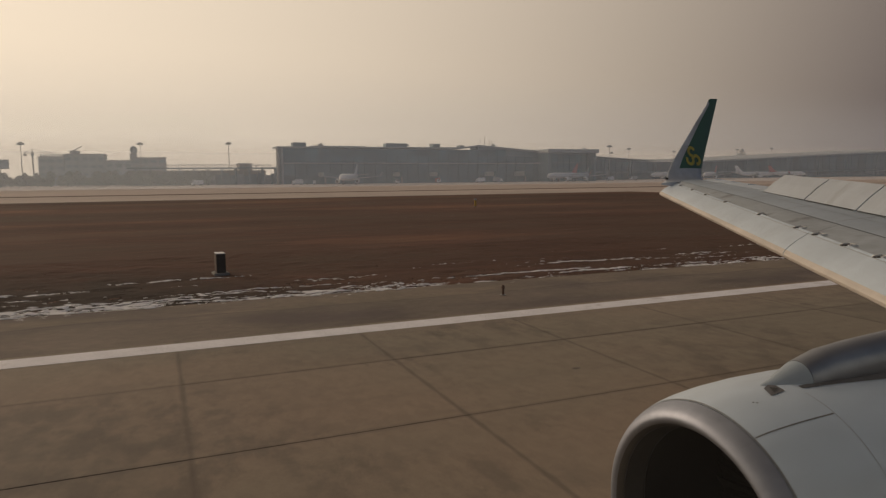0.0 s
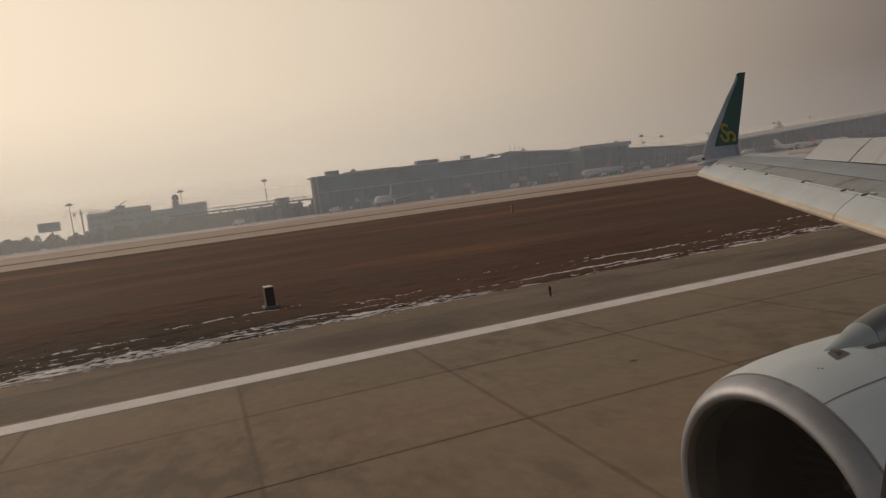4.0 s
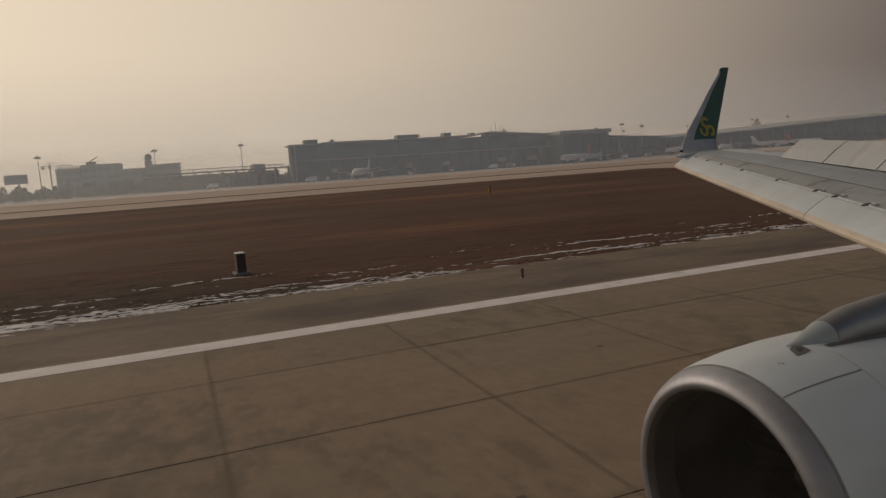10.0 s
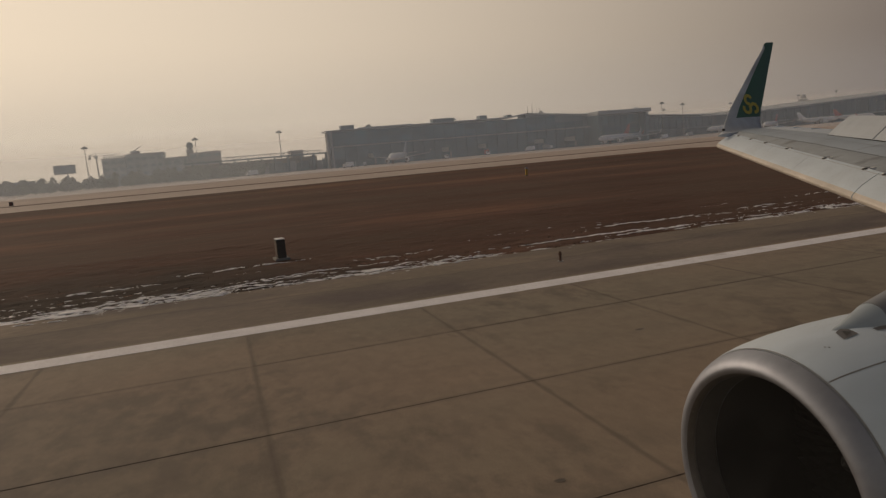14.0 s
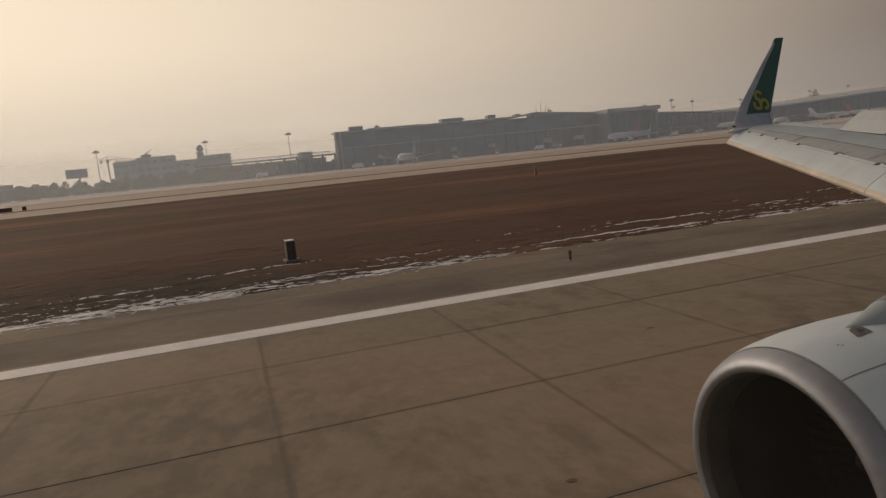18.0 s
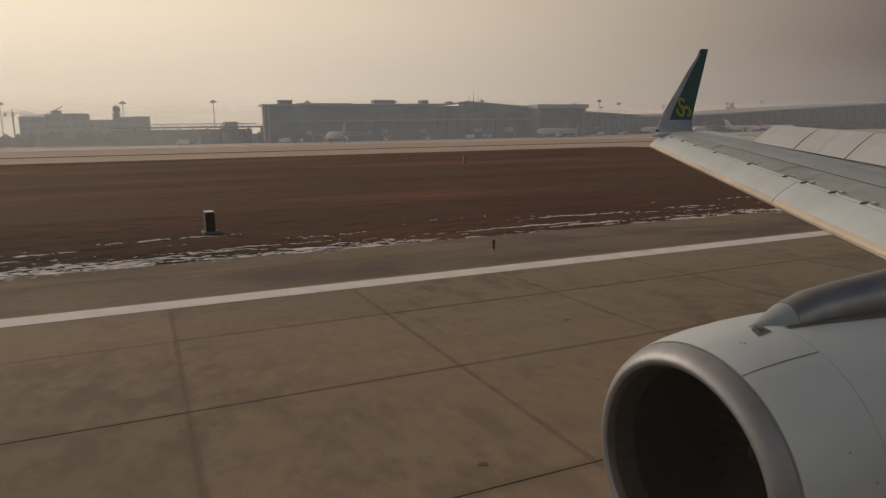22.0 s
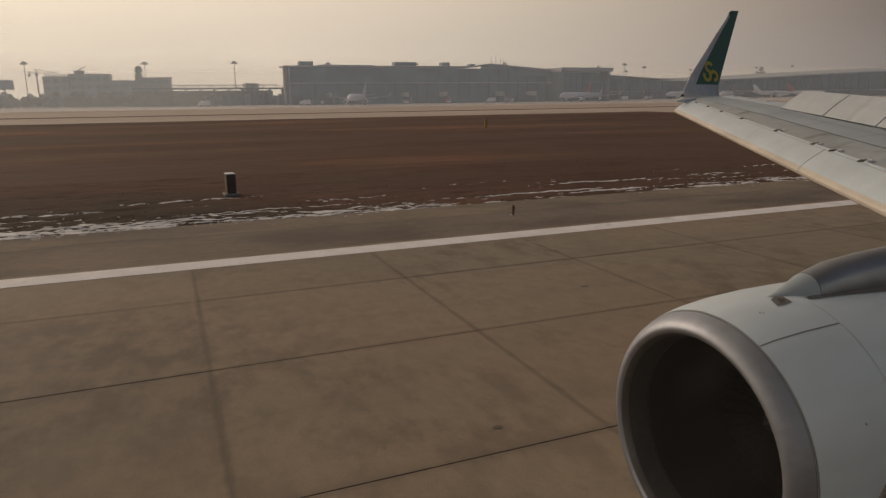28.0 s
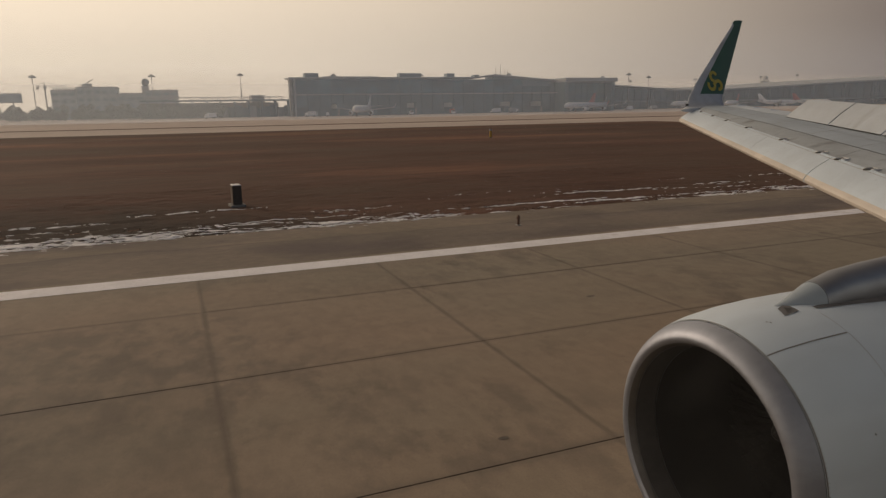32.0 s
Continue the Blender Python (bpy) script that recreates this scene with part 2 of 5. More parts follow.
def shoulder_material():
    """Dark worn asphalt beside the edge line, a paler tan strip along the grass, with a ragged dark seam between them."""
    m = mat("shoulder_asphalt", (0.186, 0.146, 0.115), 0.9, fine=5, var=0.12, coarse=0.4, cvar=0.18, bump=0.005, stretch=(0.5, 0.8, 1), stain=(0.112, 0.086, 0.077), stain_at=0.45, stain_scale=0.32)
    n, l = m.node_tree.nodes, m.node_tree.links
    b = n["Principled BSDF"]
    dark = b.inputs["Base Color"].links[0].from_socket
    geo, sep, mp, nz, add, rng, mx, seam, mx2 = (n.new(k) for k in ("ShaderNodeNewGeometry", "ShaderNodeSeparateXYZ", "ShaderNodeMapping", "ShaderNodeTexNoise", "ShaderNodeMath", "ShaderNodeMapRange", "ShaderNodeMix", "ShaderNodeMapRange", "ShaderNodeMix"))
    l.new(geo.outputs["Position"], sep.inputs[0]), l.new(geo.outputs["Position"], mp.inputs[0]), l.new(mp.outputs[0], nz.inputs["Vector"])
    mp.inputs["Scale"].default_value = (0.35, 1, 1)
    nz.inputs["Scale"].default_value, nz.inputs["Detail"].default_value = 0.8, 7
    add.operation = "MULTIPLY_ADD"
    add.inputs[1].default_value = 1.6
    l.new(nz.outputs["Fac"], add.inputs[0]), l.new(sep.outputs["Y"], add.inputs[2])
    rng.inputs["From Min"].default_value, rng.inputs["From Max"].default_value = 24.55, 24.95
    l.new(add.outputs[0], rng.inputs["Value"])
    mx.data_type = mx2.data_type = "RGBA"
    sc = n.new("ShaderNodeVectorMath")
    sc.operation = "MULTIPLY"
    sc.inputs[1].default_value = (1.18, 1.19, 1.12)
    l.new(dark, sc.inputs[0])
    l.new(rng.outputs[0], mx.inputs[0]), l.new(dark, mx.inputs[6]), l.new(sc.outputs[0], mx.inputs[7])
    dist, ab = n.new("ShaderNodeMath"), n.new("ShaderNodeMath")
    dist.operation, ab.operation = "SUBTRACT", "ABSOLUTE"
    dist.inputs[1].default_value = 24.72
    l.new(add.outputs[0], dist.inputs[0]), l.new(dist.outputs[0], ab.inputs[0])
    seam.inputs["From Min"].default_value, seam.inputs["From Max"].default_value = 0.02, 0.12
    seam.inputs["To Min"].default_value, seam.inputs["To Max"].default_value = 0.55, 0.0
    l.new(ab.outputs[0], seam.inputs["Value"])
    mx2.inputs[7].default_value = (0.085, 0.066, 0.056, 1)
    l.new(seam.outputs[0], mx2.inputs[0]), l.new(mx.outputs[2], mx2.inputs[6])
    l.new(mx2.outputs[2], b.inputs["Base Color"])
    return m


ASPHALT = shoulder_material()
PAINT_WHITE = mat("runway_paint", (0.85, 0.83, 0.865), 0.7, fine=12, var=0.08, coarse=1.2, cvar=0.08, bump=0.001, stain=(0.50, 0.46, 0.43), stain_at=0.62)
GRASS_SOIL = mat("dead_grass_ground", (0.116, 0.059, 0.042), 0.95, fine=0.9, var=0.2, coarse=0.06, cvar=0.34, bump=0.03, stretch=(0.3, 1, 1), spec=0.1, stain=(0.185, 0.088, 0.052), stain_at=0.52, stain_scale=0.06)


def faded_patches(m):
    """Long greyish patches where the dead grass has faded."""
    n, l = m.node_tree.nodes, m.node_tree.links
    b = n["Principled BSDF"]
    brown = b.inputs["Base Color"].links[0].from_socket
    geo, mp, nz, rng, mx = (n.new(k) for k in ("ShaderNodeNewGeometry", "ShaderNodeMapping", "ShaderNodeTexNoise", "ShaderNodeMapRange", "ShaderNodeMix"))
    l.new(geo.outputs["Position"], mp.inputs[0]), l.new(mp.outputs[0], nz.inputs["Vector"])
    mp.inputs["Scale"].default_value = (0.035, 0.075, 1)
    nz.inputs["Scale"].default_value, nz.inputs["Detail"].default_value, nz.inputs["Roughness"].default_value = 1.0, 9, 0.68
    rng.inputs["From Min"].default_value, rng.inputs["From Max"].default_value = 0.42, 0.64
    rng.inputs["To Max"].default_value = 0.7
    l.new(nz.outputs["Fac"], rng.inputs["Value"])
    mx.data_type = "RGBA"
    mx.inputs[7].default_value = (0.116, 0.079, 0.058, 1)
    l.new(rng.outputs[0], mx.inputs[0]), l.new(brown, mx.inputs[6])
    l.new(mx.outputs[2], b.inputs["Base Color"])


faded_patches(GRASS_SOIL)


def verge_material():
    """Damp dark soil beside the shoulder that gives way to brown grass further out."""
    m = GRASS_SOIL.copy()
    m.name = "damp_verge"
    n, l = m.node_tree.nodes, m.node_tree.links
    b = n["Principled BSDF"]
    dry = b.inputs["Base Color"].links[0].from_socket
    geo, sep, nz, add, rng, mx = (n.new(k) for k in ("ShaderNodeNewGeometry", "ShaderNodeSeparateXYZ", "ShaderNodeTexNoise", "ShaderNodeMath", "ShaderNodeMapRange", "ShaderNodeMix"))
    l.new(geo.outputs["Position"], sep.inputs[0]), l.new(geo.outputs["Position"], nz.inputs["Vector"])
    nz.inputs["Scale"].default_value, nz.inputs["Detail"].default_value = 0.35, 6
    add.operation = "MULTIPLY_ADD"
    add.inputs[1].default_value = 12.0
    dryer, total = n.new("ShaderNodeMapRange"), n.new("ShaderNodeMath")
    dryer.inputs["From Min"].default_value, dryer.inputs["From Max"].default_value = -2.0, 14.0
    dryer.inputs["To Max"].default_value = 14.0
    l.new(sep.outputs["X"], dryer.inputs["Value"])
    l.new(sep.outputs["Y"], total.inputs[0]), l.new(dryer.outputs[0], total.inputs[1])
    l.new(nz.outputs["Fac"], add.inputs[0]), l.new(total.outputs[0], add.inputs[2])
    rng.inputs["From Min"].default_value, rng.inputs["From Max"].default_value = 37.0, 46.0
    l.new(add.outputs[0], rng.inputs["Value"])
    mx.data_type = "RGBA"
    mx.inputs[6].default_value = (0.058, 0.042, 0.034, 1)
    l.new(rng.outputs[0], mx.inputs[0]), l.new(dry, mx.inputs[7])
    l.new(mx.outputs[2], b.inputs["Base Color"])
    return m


GRASS_BLADES = mat("dead_grass", (0.19, 0.115, 0.08), 0.9, fine=3, var=0.35, coarse=0.2, cvar=0.3, spec=0.1)
WET_CLUMPS = mat("wet_dead_clumps", (0.055, 0.045, 0.038), 0.8, fine=3, var=0.3, spec=0.2)
SNOW = mat("old_snow", (0.89, 0.87, 0.88), 0.6, fine=6, var=0.08, coarse=1.0, cvar=0.12, bump=0.01)
SKIN_WHITE = mat("white_aircraft_paint", (0.575, 0.665, 0.755), 0.38, fine=6.0, var=0.045, coarse=1.1, cvar=0.07, stretch=(0.4, 1, 1), stain=(0.48, 0.54, 0.60), stain_at=0.6)
# greyer and less blue than the other white paint
WINGLET_WHITE = mat("greyer_winglet_paint", (0.53, 0.555, 0.585), 0.45, fine=6, var=0.05, coarse=1.5, cvar=0.10, stain=(0.42, 0.43, 0.44), stain_at=0.56)
SPOILER_PAINT = mat("soiled_spoiler_paint", (0.53, 0.58, 0.635), 0.5, spec=0.3, fine=4, var=0.04, coarse=1.2, cvar=0.06, stretch=(0.5, 2.5, 0.5), stain=(0.43, 0.465, 0.50), stain_at=0.60, stain_scale=1.1)
SKIN_GREY = mat("grey_wing_paint", (0.43, 0.50, 0.57), 0.5, spec=0.3, fine=3.0, var=0.05, coarse=0.7, cvar=0.1, stretch=(0.35, 1, 1), stain=(0.34, 0.355, 0.37), stain_at=0.58)
SLAT_NOSE = mat("bare_metal_slat_nose", (0.55, 0.50, 0.445), 0.45, 0.0, fine=4, var=0.06, coarse=0.8, cvar=0.12)
BRACKET_WHITE = mat("white_bracket_paint", (0.78, 0.77, 0.75), 0.5, fine=6, var=0.06, coarse=2, cvar=0.1)
SKIN_LE = mat("bare_grey_leading_edge", (0.375, 0.415, 0.45), 0.55, spec=0.3, fine=7, var=0.07, coarse=1.4, cvar=0.14, rand=0.10, stretch=(0.8, 1, 1), stain=(0.20, 0.205, 0.21), stain_at=0.56, stain_scale=1.9)
LIP_METAL = mat("polished_lip_metal", (0.315, 0.335, 0.385), 0.56, 1.0, fine=14, var=0.06, coarse=1.5, cvar=0.08, stretch=(0.3, 1, 1))
# inner lip darker than the outer metal: first step of painted inlet shade
LIP_SHADE = mat("shaded_inner_lip", (0.17, 0.160, 0.152), 0.5, 0.7, fine=14, var=0.08, coarse=1.5, cvar=0.12)
PYLON_NOSE = mat("dull_pylon_paint", (0.31, 0.37, 0.43), 0.45, fine=6, var=0.06, coarse=1.2, cvar=0.12)
PYLON_METAL = mat("pylon_metal", (0.27, 0.285, 0.31), 0.38, 0.75, fine=6, var=0.06, coarse=1.0, cvar=0.12)
# duct, throat and fan near-black: the inlet's shade put into their colours
DUCT_SHADE = mat("shaded_inlet_duct", (0.024, 0.0245, 0.026), 0.55, fine=30, var=0.1, coarse=2, cvar=0.1)
THROAT_SHADE = mat("shaded_inlet_throat", (0.072, 0.070, 0.070), 0.5, 0.2, fine=14, var=0.1, coarse=2, cvar=0.15)
FAN_SHADE = mat("shaded_fan_titanium", (0.03, 0.03, 0.032), 0.5, 0.4, fine=6, var=0.1)
RUBBER = mat("black_rubber", (0.02, 0.02, 0.02), 0.7, fine=20, var=0.2)
GAP_DARK = mat("dark_panel_gap", (0.06, 0.06, 0.06), 0.8, fine=20, var=0.2)
COVER_SEAM = mat("faint_cover_seam", (0.385, 0.405, 0.425), 0.6, fine=20, var=0.1)
SCOOP_GREY = mat("scoop_plate_grey", (0.13, 0.13, 0.135), 0.6, fine=20, var=0.15)
SEAM = mat("panel_seam", (0.20, 0.20, 0.205), 0.7, fine=20, var=0.2)
GREEN = mat("dark_green_paint", (0.030, 0.118, 0.072), 0.4, fine=3, var=0.04, coarse=1.0, cvar=0.08)
YELLOW = mat("yellow_paint", (0.60, 0.50, 0.07), 0.45, fine=5, var=0.05)
def pane_material():
    """Clear acrylic with a film of dust and smears."""
    m = bpy.data.materials.new("dusty_acrylic")
    m.use_nodes = True
    n, l = m.node_tree.nodes, m.node_tree.links
    n.clear()
    out, mix, clear, scat, nz, rng, geo = (n.new(k) for k in ("ShaderNodeOutputMaterial", "ShaderNodeMixShader", "ShaderNodeBsdfTransparent", "ShaderNodeBsdfTranslucent", "ShaderNodeTexNoise", "ShaderNodeMapRange", "ShaderNodeNewGeometry"))
    nz.inputs["Scale"].default_value, nz.inputs["Detail"].default_value = 38, 3
    rng.inputs["From Min"].default_value, rng.inputs["From Max"].default_value = 0.5, 0.85
    rng.inputs["To Min"].default_value, rng.inputs["To Max"].default_value = 0.010, 0.022
    l.new(geo.outputs["Position"], nz.inputs["Vector"])
    l.new(nz.outputs["Fac"], rng.inputs["Value"])
    l.new(rng.outputs[0], mix.inputs[0])
    l.new(clear.outputs[0], mix.inputs[1]), l.new(scat.outputs[0], mix.inputs[2])
    l.new(mix.outputs[0], out.inputs[0])
    return m


CABIN = mat("beige_cabin_panel", (0.45, 0.41, 0.37), 0.6, fine=30, var=0.04)
GLASS_DARK = mat("tinted_facade_glass", (0.03, 0.12, 0.165), 0.12, fine=0.5, var=0.15, coarse=0.05, cvar=0.2, rand=0.25)
CONCOURSE_GLASS = mat("dark_concourse_glass", (0.014, 0.055, 0.08), 0.15, fine=0.5, var=0.15, coarse=0.05, cvar=0.2, rand=0.3)
GLASS_LOW = mat("lower_facade_glass", (0.10, 0.175, 0.21), 0.3, fine=0.5, var=0.15, coarse=0.05, cvar=0.2, rand=0.2)
CLADDING = mat("grey_cladding", (0.12, 0.185, 0.215), 0.6, fine=0.6, var=0.08, coarse=0.08, cvar=0.12)
# haze put into the colours: a pale office wall and glass close to it
HAZED_GLASS = mat("haze_toned_office_glass", (0.29, 0.37, 0.39), 0.3, fine=0.5, var=0.1)
HAZED_WALL = mat("haze_toned_wall", (0.40, 0.47, 0.47), 0.8, fine=0.7, var=0.08, coarse=0.09, cvar=0.1)
CLAD_LIGHT = mat("pale_cladding", (0.40, 0.41, 0.41), 0.6, fine=0.6, var=0.06, coarse=0.08, cvar=0.1)
ROOF = mat("metal_roof", (0.33, 0.35, 0.36), 0.45, fine=0.5, var=0.06, coarse=0.06, cvar=0.1)
CONC_WALL = mat("weathered_concrete_wall", (0.24, 0.23, 0.21), 0.85, fine=0.7, var=0.1, coarse=0.09, cvar=0.15)
STEEL = mat("galvanised_steel", (0.30, 0.30, 0.29), 0.5, 0.4, fine=2, var=0.1)
JET_WHITE = mat("airliner_white", (0.90, 0.90, 0.90), 0.16, fine=0.8, var=0.03, coarse=0.2, cvar=0.04)
JET_GREY = mat("airliner_grey", (0.36, 0.37, 0.38), 0.4, fine=0.8, var=0.04)
JET_RED = mat("airliner_red", (0.42, 0.06, 0.045), 0.35, fine=0.8, var=0.05)
SIGN_DARK = mat("dark_sign_panel", (0.035, 0.028, 0.025), 0.6, fine=6, var=0.2)
SIGN_BROWN = mat("dull_brown_sign", (0.11, 0.07, 0.055), 0.7, fine=6, var=0.15)
SIGN_YELLOW = mat("yellow_marker_paint", (0.55, 0.34, 0.04), 0.6, fine=6, var=0.1)
BILLBOARD = mat("billboard_face", (0.24, 0.34, 0.42), 0.6, fine=0.4, var=0.1)
BARK = mat("bare_bark", (0.16, 0.15, 0.12), 0.9, fine=2, var=0.2)
TWIGS = mat("winter_foliage", (0.215, 0.235, 0.18), 0.9, fine=0.8, var=0.3, coarse=0.1, cvar=0.25, spec=0.1)


def haze_material(name, amount, top, tone=(0.76, 0.80, 0.86), ends=None):
    """Thin airborne haze: mostly clear, the rest scatters the light that falls on it; clears with height."""
    m = bpy.data.materials.new(name)
    m.use_nodes = True
    n, l = m.node_tree.nodes, m.node_tree.links
    n.clear()
    out, mix, clear, scat = (n.new(k) for k in ("ShaderNodeOutputMaterial", "ShaderNodeMixShader", "ShaderNodeBsdfTransparent", "ShaderNodeBsdfTranslucent"))
    scat.inputs[0].default_value = (*tone, 1)
    sep, rng = (n.new(k) for k in ("ShaderNodeSeparateXYZ", "ShaderNodeMapRange"))
    geo = n.new("ShaderNodeNewGeometry")
    l.new(geo.outputs["Position"], sep.inputs[0])
    l.new(sep.outputs["Z"], rng.inputs["Value"])
    rng.interpolation_type = "SMOOTHSTEP"
    rng.inputs["From Min"].default_value, rng.inputs["From Max"].default_value = top * 0.4, top
    rng.inputs["To Min"].default_value, rng.inputs["To Max"].default_value = amount, 0.0
    if ends:                                         # thinned away from the sun, standing in for the haze's sunward glow
        along, both = n.new("ShaderNodeMapRange"), n.new("ShaderNodeMath")
        along.interpolation_type, both.operation = "SMOOTHSTEP", "MULTIPLY"
        along.inputs["From Min"].default_value, along.inputs["From Max"].default_value = ends[:2]
        along.inputs["To Min"].default_value, along.inputs["To Max"].default_value = 1.0, ends[2]
        l.new(sep.outputs["X"], along.inputs["Value"])
        l.new(rng.outputs[0], both.inputs[0]), l.new(along.outputs[0], both.inputs[1])
        l.new(both.outputs[0], mix.inputs[0])
    else:
        l.new(rng.outputs[0], mix.inputs[0])
    l.new(clear.outputs[0], mix.inputs[1]), l.new(scat.outputs[0], mix.inputs[2])
    l.new(mix.outputs[0], out.inputs[0])
    return m


# ---- building blocks ----
def part(name, bm, material, parent=None, label="", smooth=False):
    """Links a bmesh as one mesh object, under a thing or a part."""
    me = bpy.data.meshes.new(name)
    bm.normal_update()
    if smooth:
        for f in bm.faces:
            f.smooth = len(f.verts) == 4
        bmesh.ops.split_edges(bm, edges=[e for e in bm.edges if len({f.smooth for f in e.link_faces}) > 1])
    bm.to_mesh(me)
    bm.free()
    for m in material if isinstance(material, (list, tuple)) else (material,):
        me.materials.append(m)
    ob = new(name, me)
    if parent:
        ob.parent = parent
    if label:
        ob["label"] = label
    return ob


def shared(name, me, parent, m):
    ob = new(name, me)
    ob.parent = parent
    ob.matrix_basis = m
    return ob


def thing(name, label, category, at=(0, 0, 0), turn=0, group="", kind=""):
    ob = new(name)
    ob.empty_display_size = 0.2
    ob.matrix_basis = pose(*at, 0, 0, turn)
    return tagged(ob, label, category, group, kind)


def box(bm, x0, x1, y0, y1, z0, z1, bevel=0.0):
    g = bmesh.ops.create_cube(bm, size=1)
    for v in g["verts"]:
        v.co = Vector(((x0 + x1) / 2 + v.co.x * (x1 - x0), (y0 + y1) / 2 + v.co.y * (y1 - y0), (z0 + z1) / 2 + v.co.z * (z1 - z0)))
    if bevel:
        es = list({e for v in g["verts"] for e in v.link_edges})
        bmesh.ops.bevel(bm, geom=es, offset=bevel, segments=2, affect="EDGES", clamp_overlap=True)
    return bm


def boxed(*a, **k):
    return box(bmesh.new(), *a, **k)


def rod(bm, a, b, r0, r1=None, seg=8, cap=True):
    a, b = Vector(a), Vector(b)
    q = (b - a).to_track_quat("Z", "Y").to_matrix().to_4x4()
    bmesh.ops.create_cone(bm, cap_ends=cap, segments=seg, radius1=r0, radius2=r0 if r1 is None else r1, depth=(b - a).length, matrix=Matrix.Translation((a + b) / 2) @ q)
    return bm


def rodded(*a, **k):
    return rod(bmesh.new(), *a, **k)


def loft(bm, rings, close_ring=True, caps=True):
    """Skins rings of equal count, each a list of points."""
    vs = [[bm.verts.new(p) for p in r] for r in rings]
    n = len(vs[0])
    for a, b in zip(vs, vs[1:]):
        for i in range(n if close_ring else n - 1):
            j = (i + 1) % n
            bm.faces.new((a[i], a[j], b[j], b[i]))
    if caps and close_ring:
        bm.faces.new(vs[0][::-1])
        bm.faces.new(vs[-1])
    bmesh.ops.recalc_face_normals(bm, faces=bm.faces)
    return bm


def turned(profile, centre, seg=96, a0=0.0, a1=2 * math.pi):
    """A surface turned about an axis along x; profile of (x, radius)."""
    bm = bmesh.new()
    full = abs(a1 - a0 - 2 * math.pi) < 1e-6
    count = seg if full else seg + 1
    rings = [[(x, centre[0] + r * math.sin(a0 + (a1 - a0) * i / seg), centre[1] + r * math.cos(a0 + (a1 - a0) * i / seg)) for i in range(count)] for x, r in profile]
    return loft(bm, rings, close_ring=full, caps=False)


def sheet(name, x0, x1, y0, y1, z, material, nx=1, ny=1, label="", kind="structure"):
    bm = bmesh.new()
    vs = [[bm.verts.new((x0 + (x1 - x0) * i / nx, y0 + (y1 - y0) * j / ny, z)) for i in range(nx + 1)] for j in range(ny + 1)]
    for j in range(ny):
        for i in range(nx):
            bm.faces.new((vs[j][i], vs[j][i + 1], vs[j + 1][i + 1], vs[j + 1][i]))
    return tagged(part(name, bm, material), label, name.replace("_", " "), kind=kind)


# ---- ground ----
FARX = 1.5                                   # the far side of the field, along the runway
ground = sheet("ground", -4500, 4500, -4000, 4500, -0.06, GRASS_SOIL, 8, 8, "dark brown winter grass and bare soil of the airfield")
taxiway = tagged(part("taxiway", boxed(-2500, 3000, 149, 193, -0.2, -0.01), CONCRETE_FAR), "pale concrete taxiway beyond the brown grass", "taxiway", kind="structure")
tagged(part("apron", boxed(-2500, 3000, 202, 640, -0.2, -0.008), CONCRETE_FAR), "pale concrete aircraft apron in front of the terminal", "apron", kind="structure")
shoulder = tagged(part("runway_shoulder", boxed(-600, 900, 20.42, 26.3, -0.2, -0.008), ASPHALT), "grey asphalt runway shoulder with dark stains", "runway shoulder", kind="structure")
runway = tagged(part("runway_base", boxed(-600, 900, -40, 20.4, -0.3, -0.022), SEALANT), "brown-grey concrete runway slabs with dark joints", "runway", kind="structure")
for x0, x1 in ((-600, 34), (253, 900)):              # broken where the link taxiway joins
    tagged(part("runway_edge_line", boxed(x0, x1, 19.2, 20.12, -0.01, 0.006), PAINT_WHITE), "long white painted runway edge line", "runway marking", kind="structure")


# ---- the aircraft that the camera looks out of ----
jet = thing("airliner", "white and grey airliner with a green winglet and spoilers raised", "airliner", (0, -1.72, 0))
jet_inv = jet.matrix_basis.inverted()


def jp(name, bm, material, parent=None, label="", smooth=False):
    ob = part(name, bm, material, None, label, smooth)
    ob.parent = parent or jet
    if ob.parent is jet:
        ob.matrix_parent_inverse = jet_inv
    return ob


def slat_le(y):
    return 12.98 + 0.52 * (y - 15), 4.14 + 0.102 * (y - 15)


def chord(y):                                   # from the slat's nose to the trailing edge
    return 1.74 + (15 - y) * 0.30 if y > 4.7 else 4.83 + (4.7 - y) * 0.62


SLAT = ((0.60, 0.325), (0.48, 0.278), (0.36, 0.228), (0.24, 0.172), (0.13, 0.112), (0.06, 0.066), (0.02, 0.028), (0.0, -0.005), (0.012, -0.045), (0.06, -0.075), (0.15, -0.07), (0.22, -0.01), (0.30, 0.07), (0.42, 0.18), (0.56, 0.285))


def slat(y0, y1):
    rings = []
    for k in range(9):
        y = y0 + (y1 - y0) * k / 8
        x, z = slat_le(y)
        s = 0.86 + 0.14 * (15 - y) / 9
        rings.append([(x + a * s, y, z + b * s) for a, b in SLAT])
    return loft(bmesh.new(), rings)


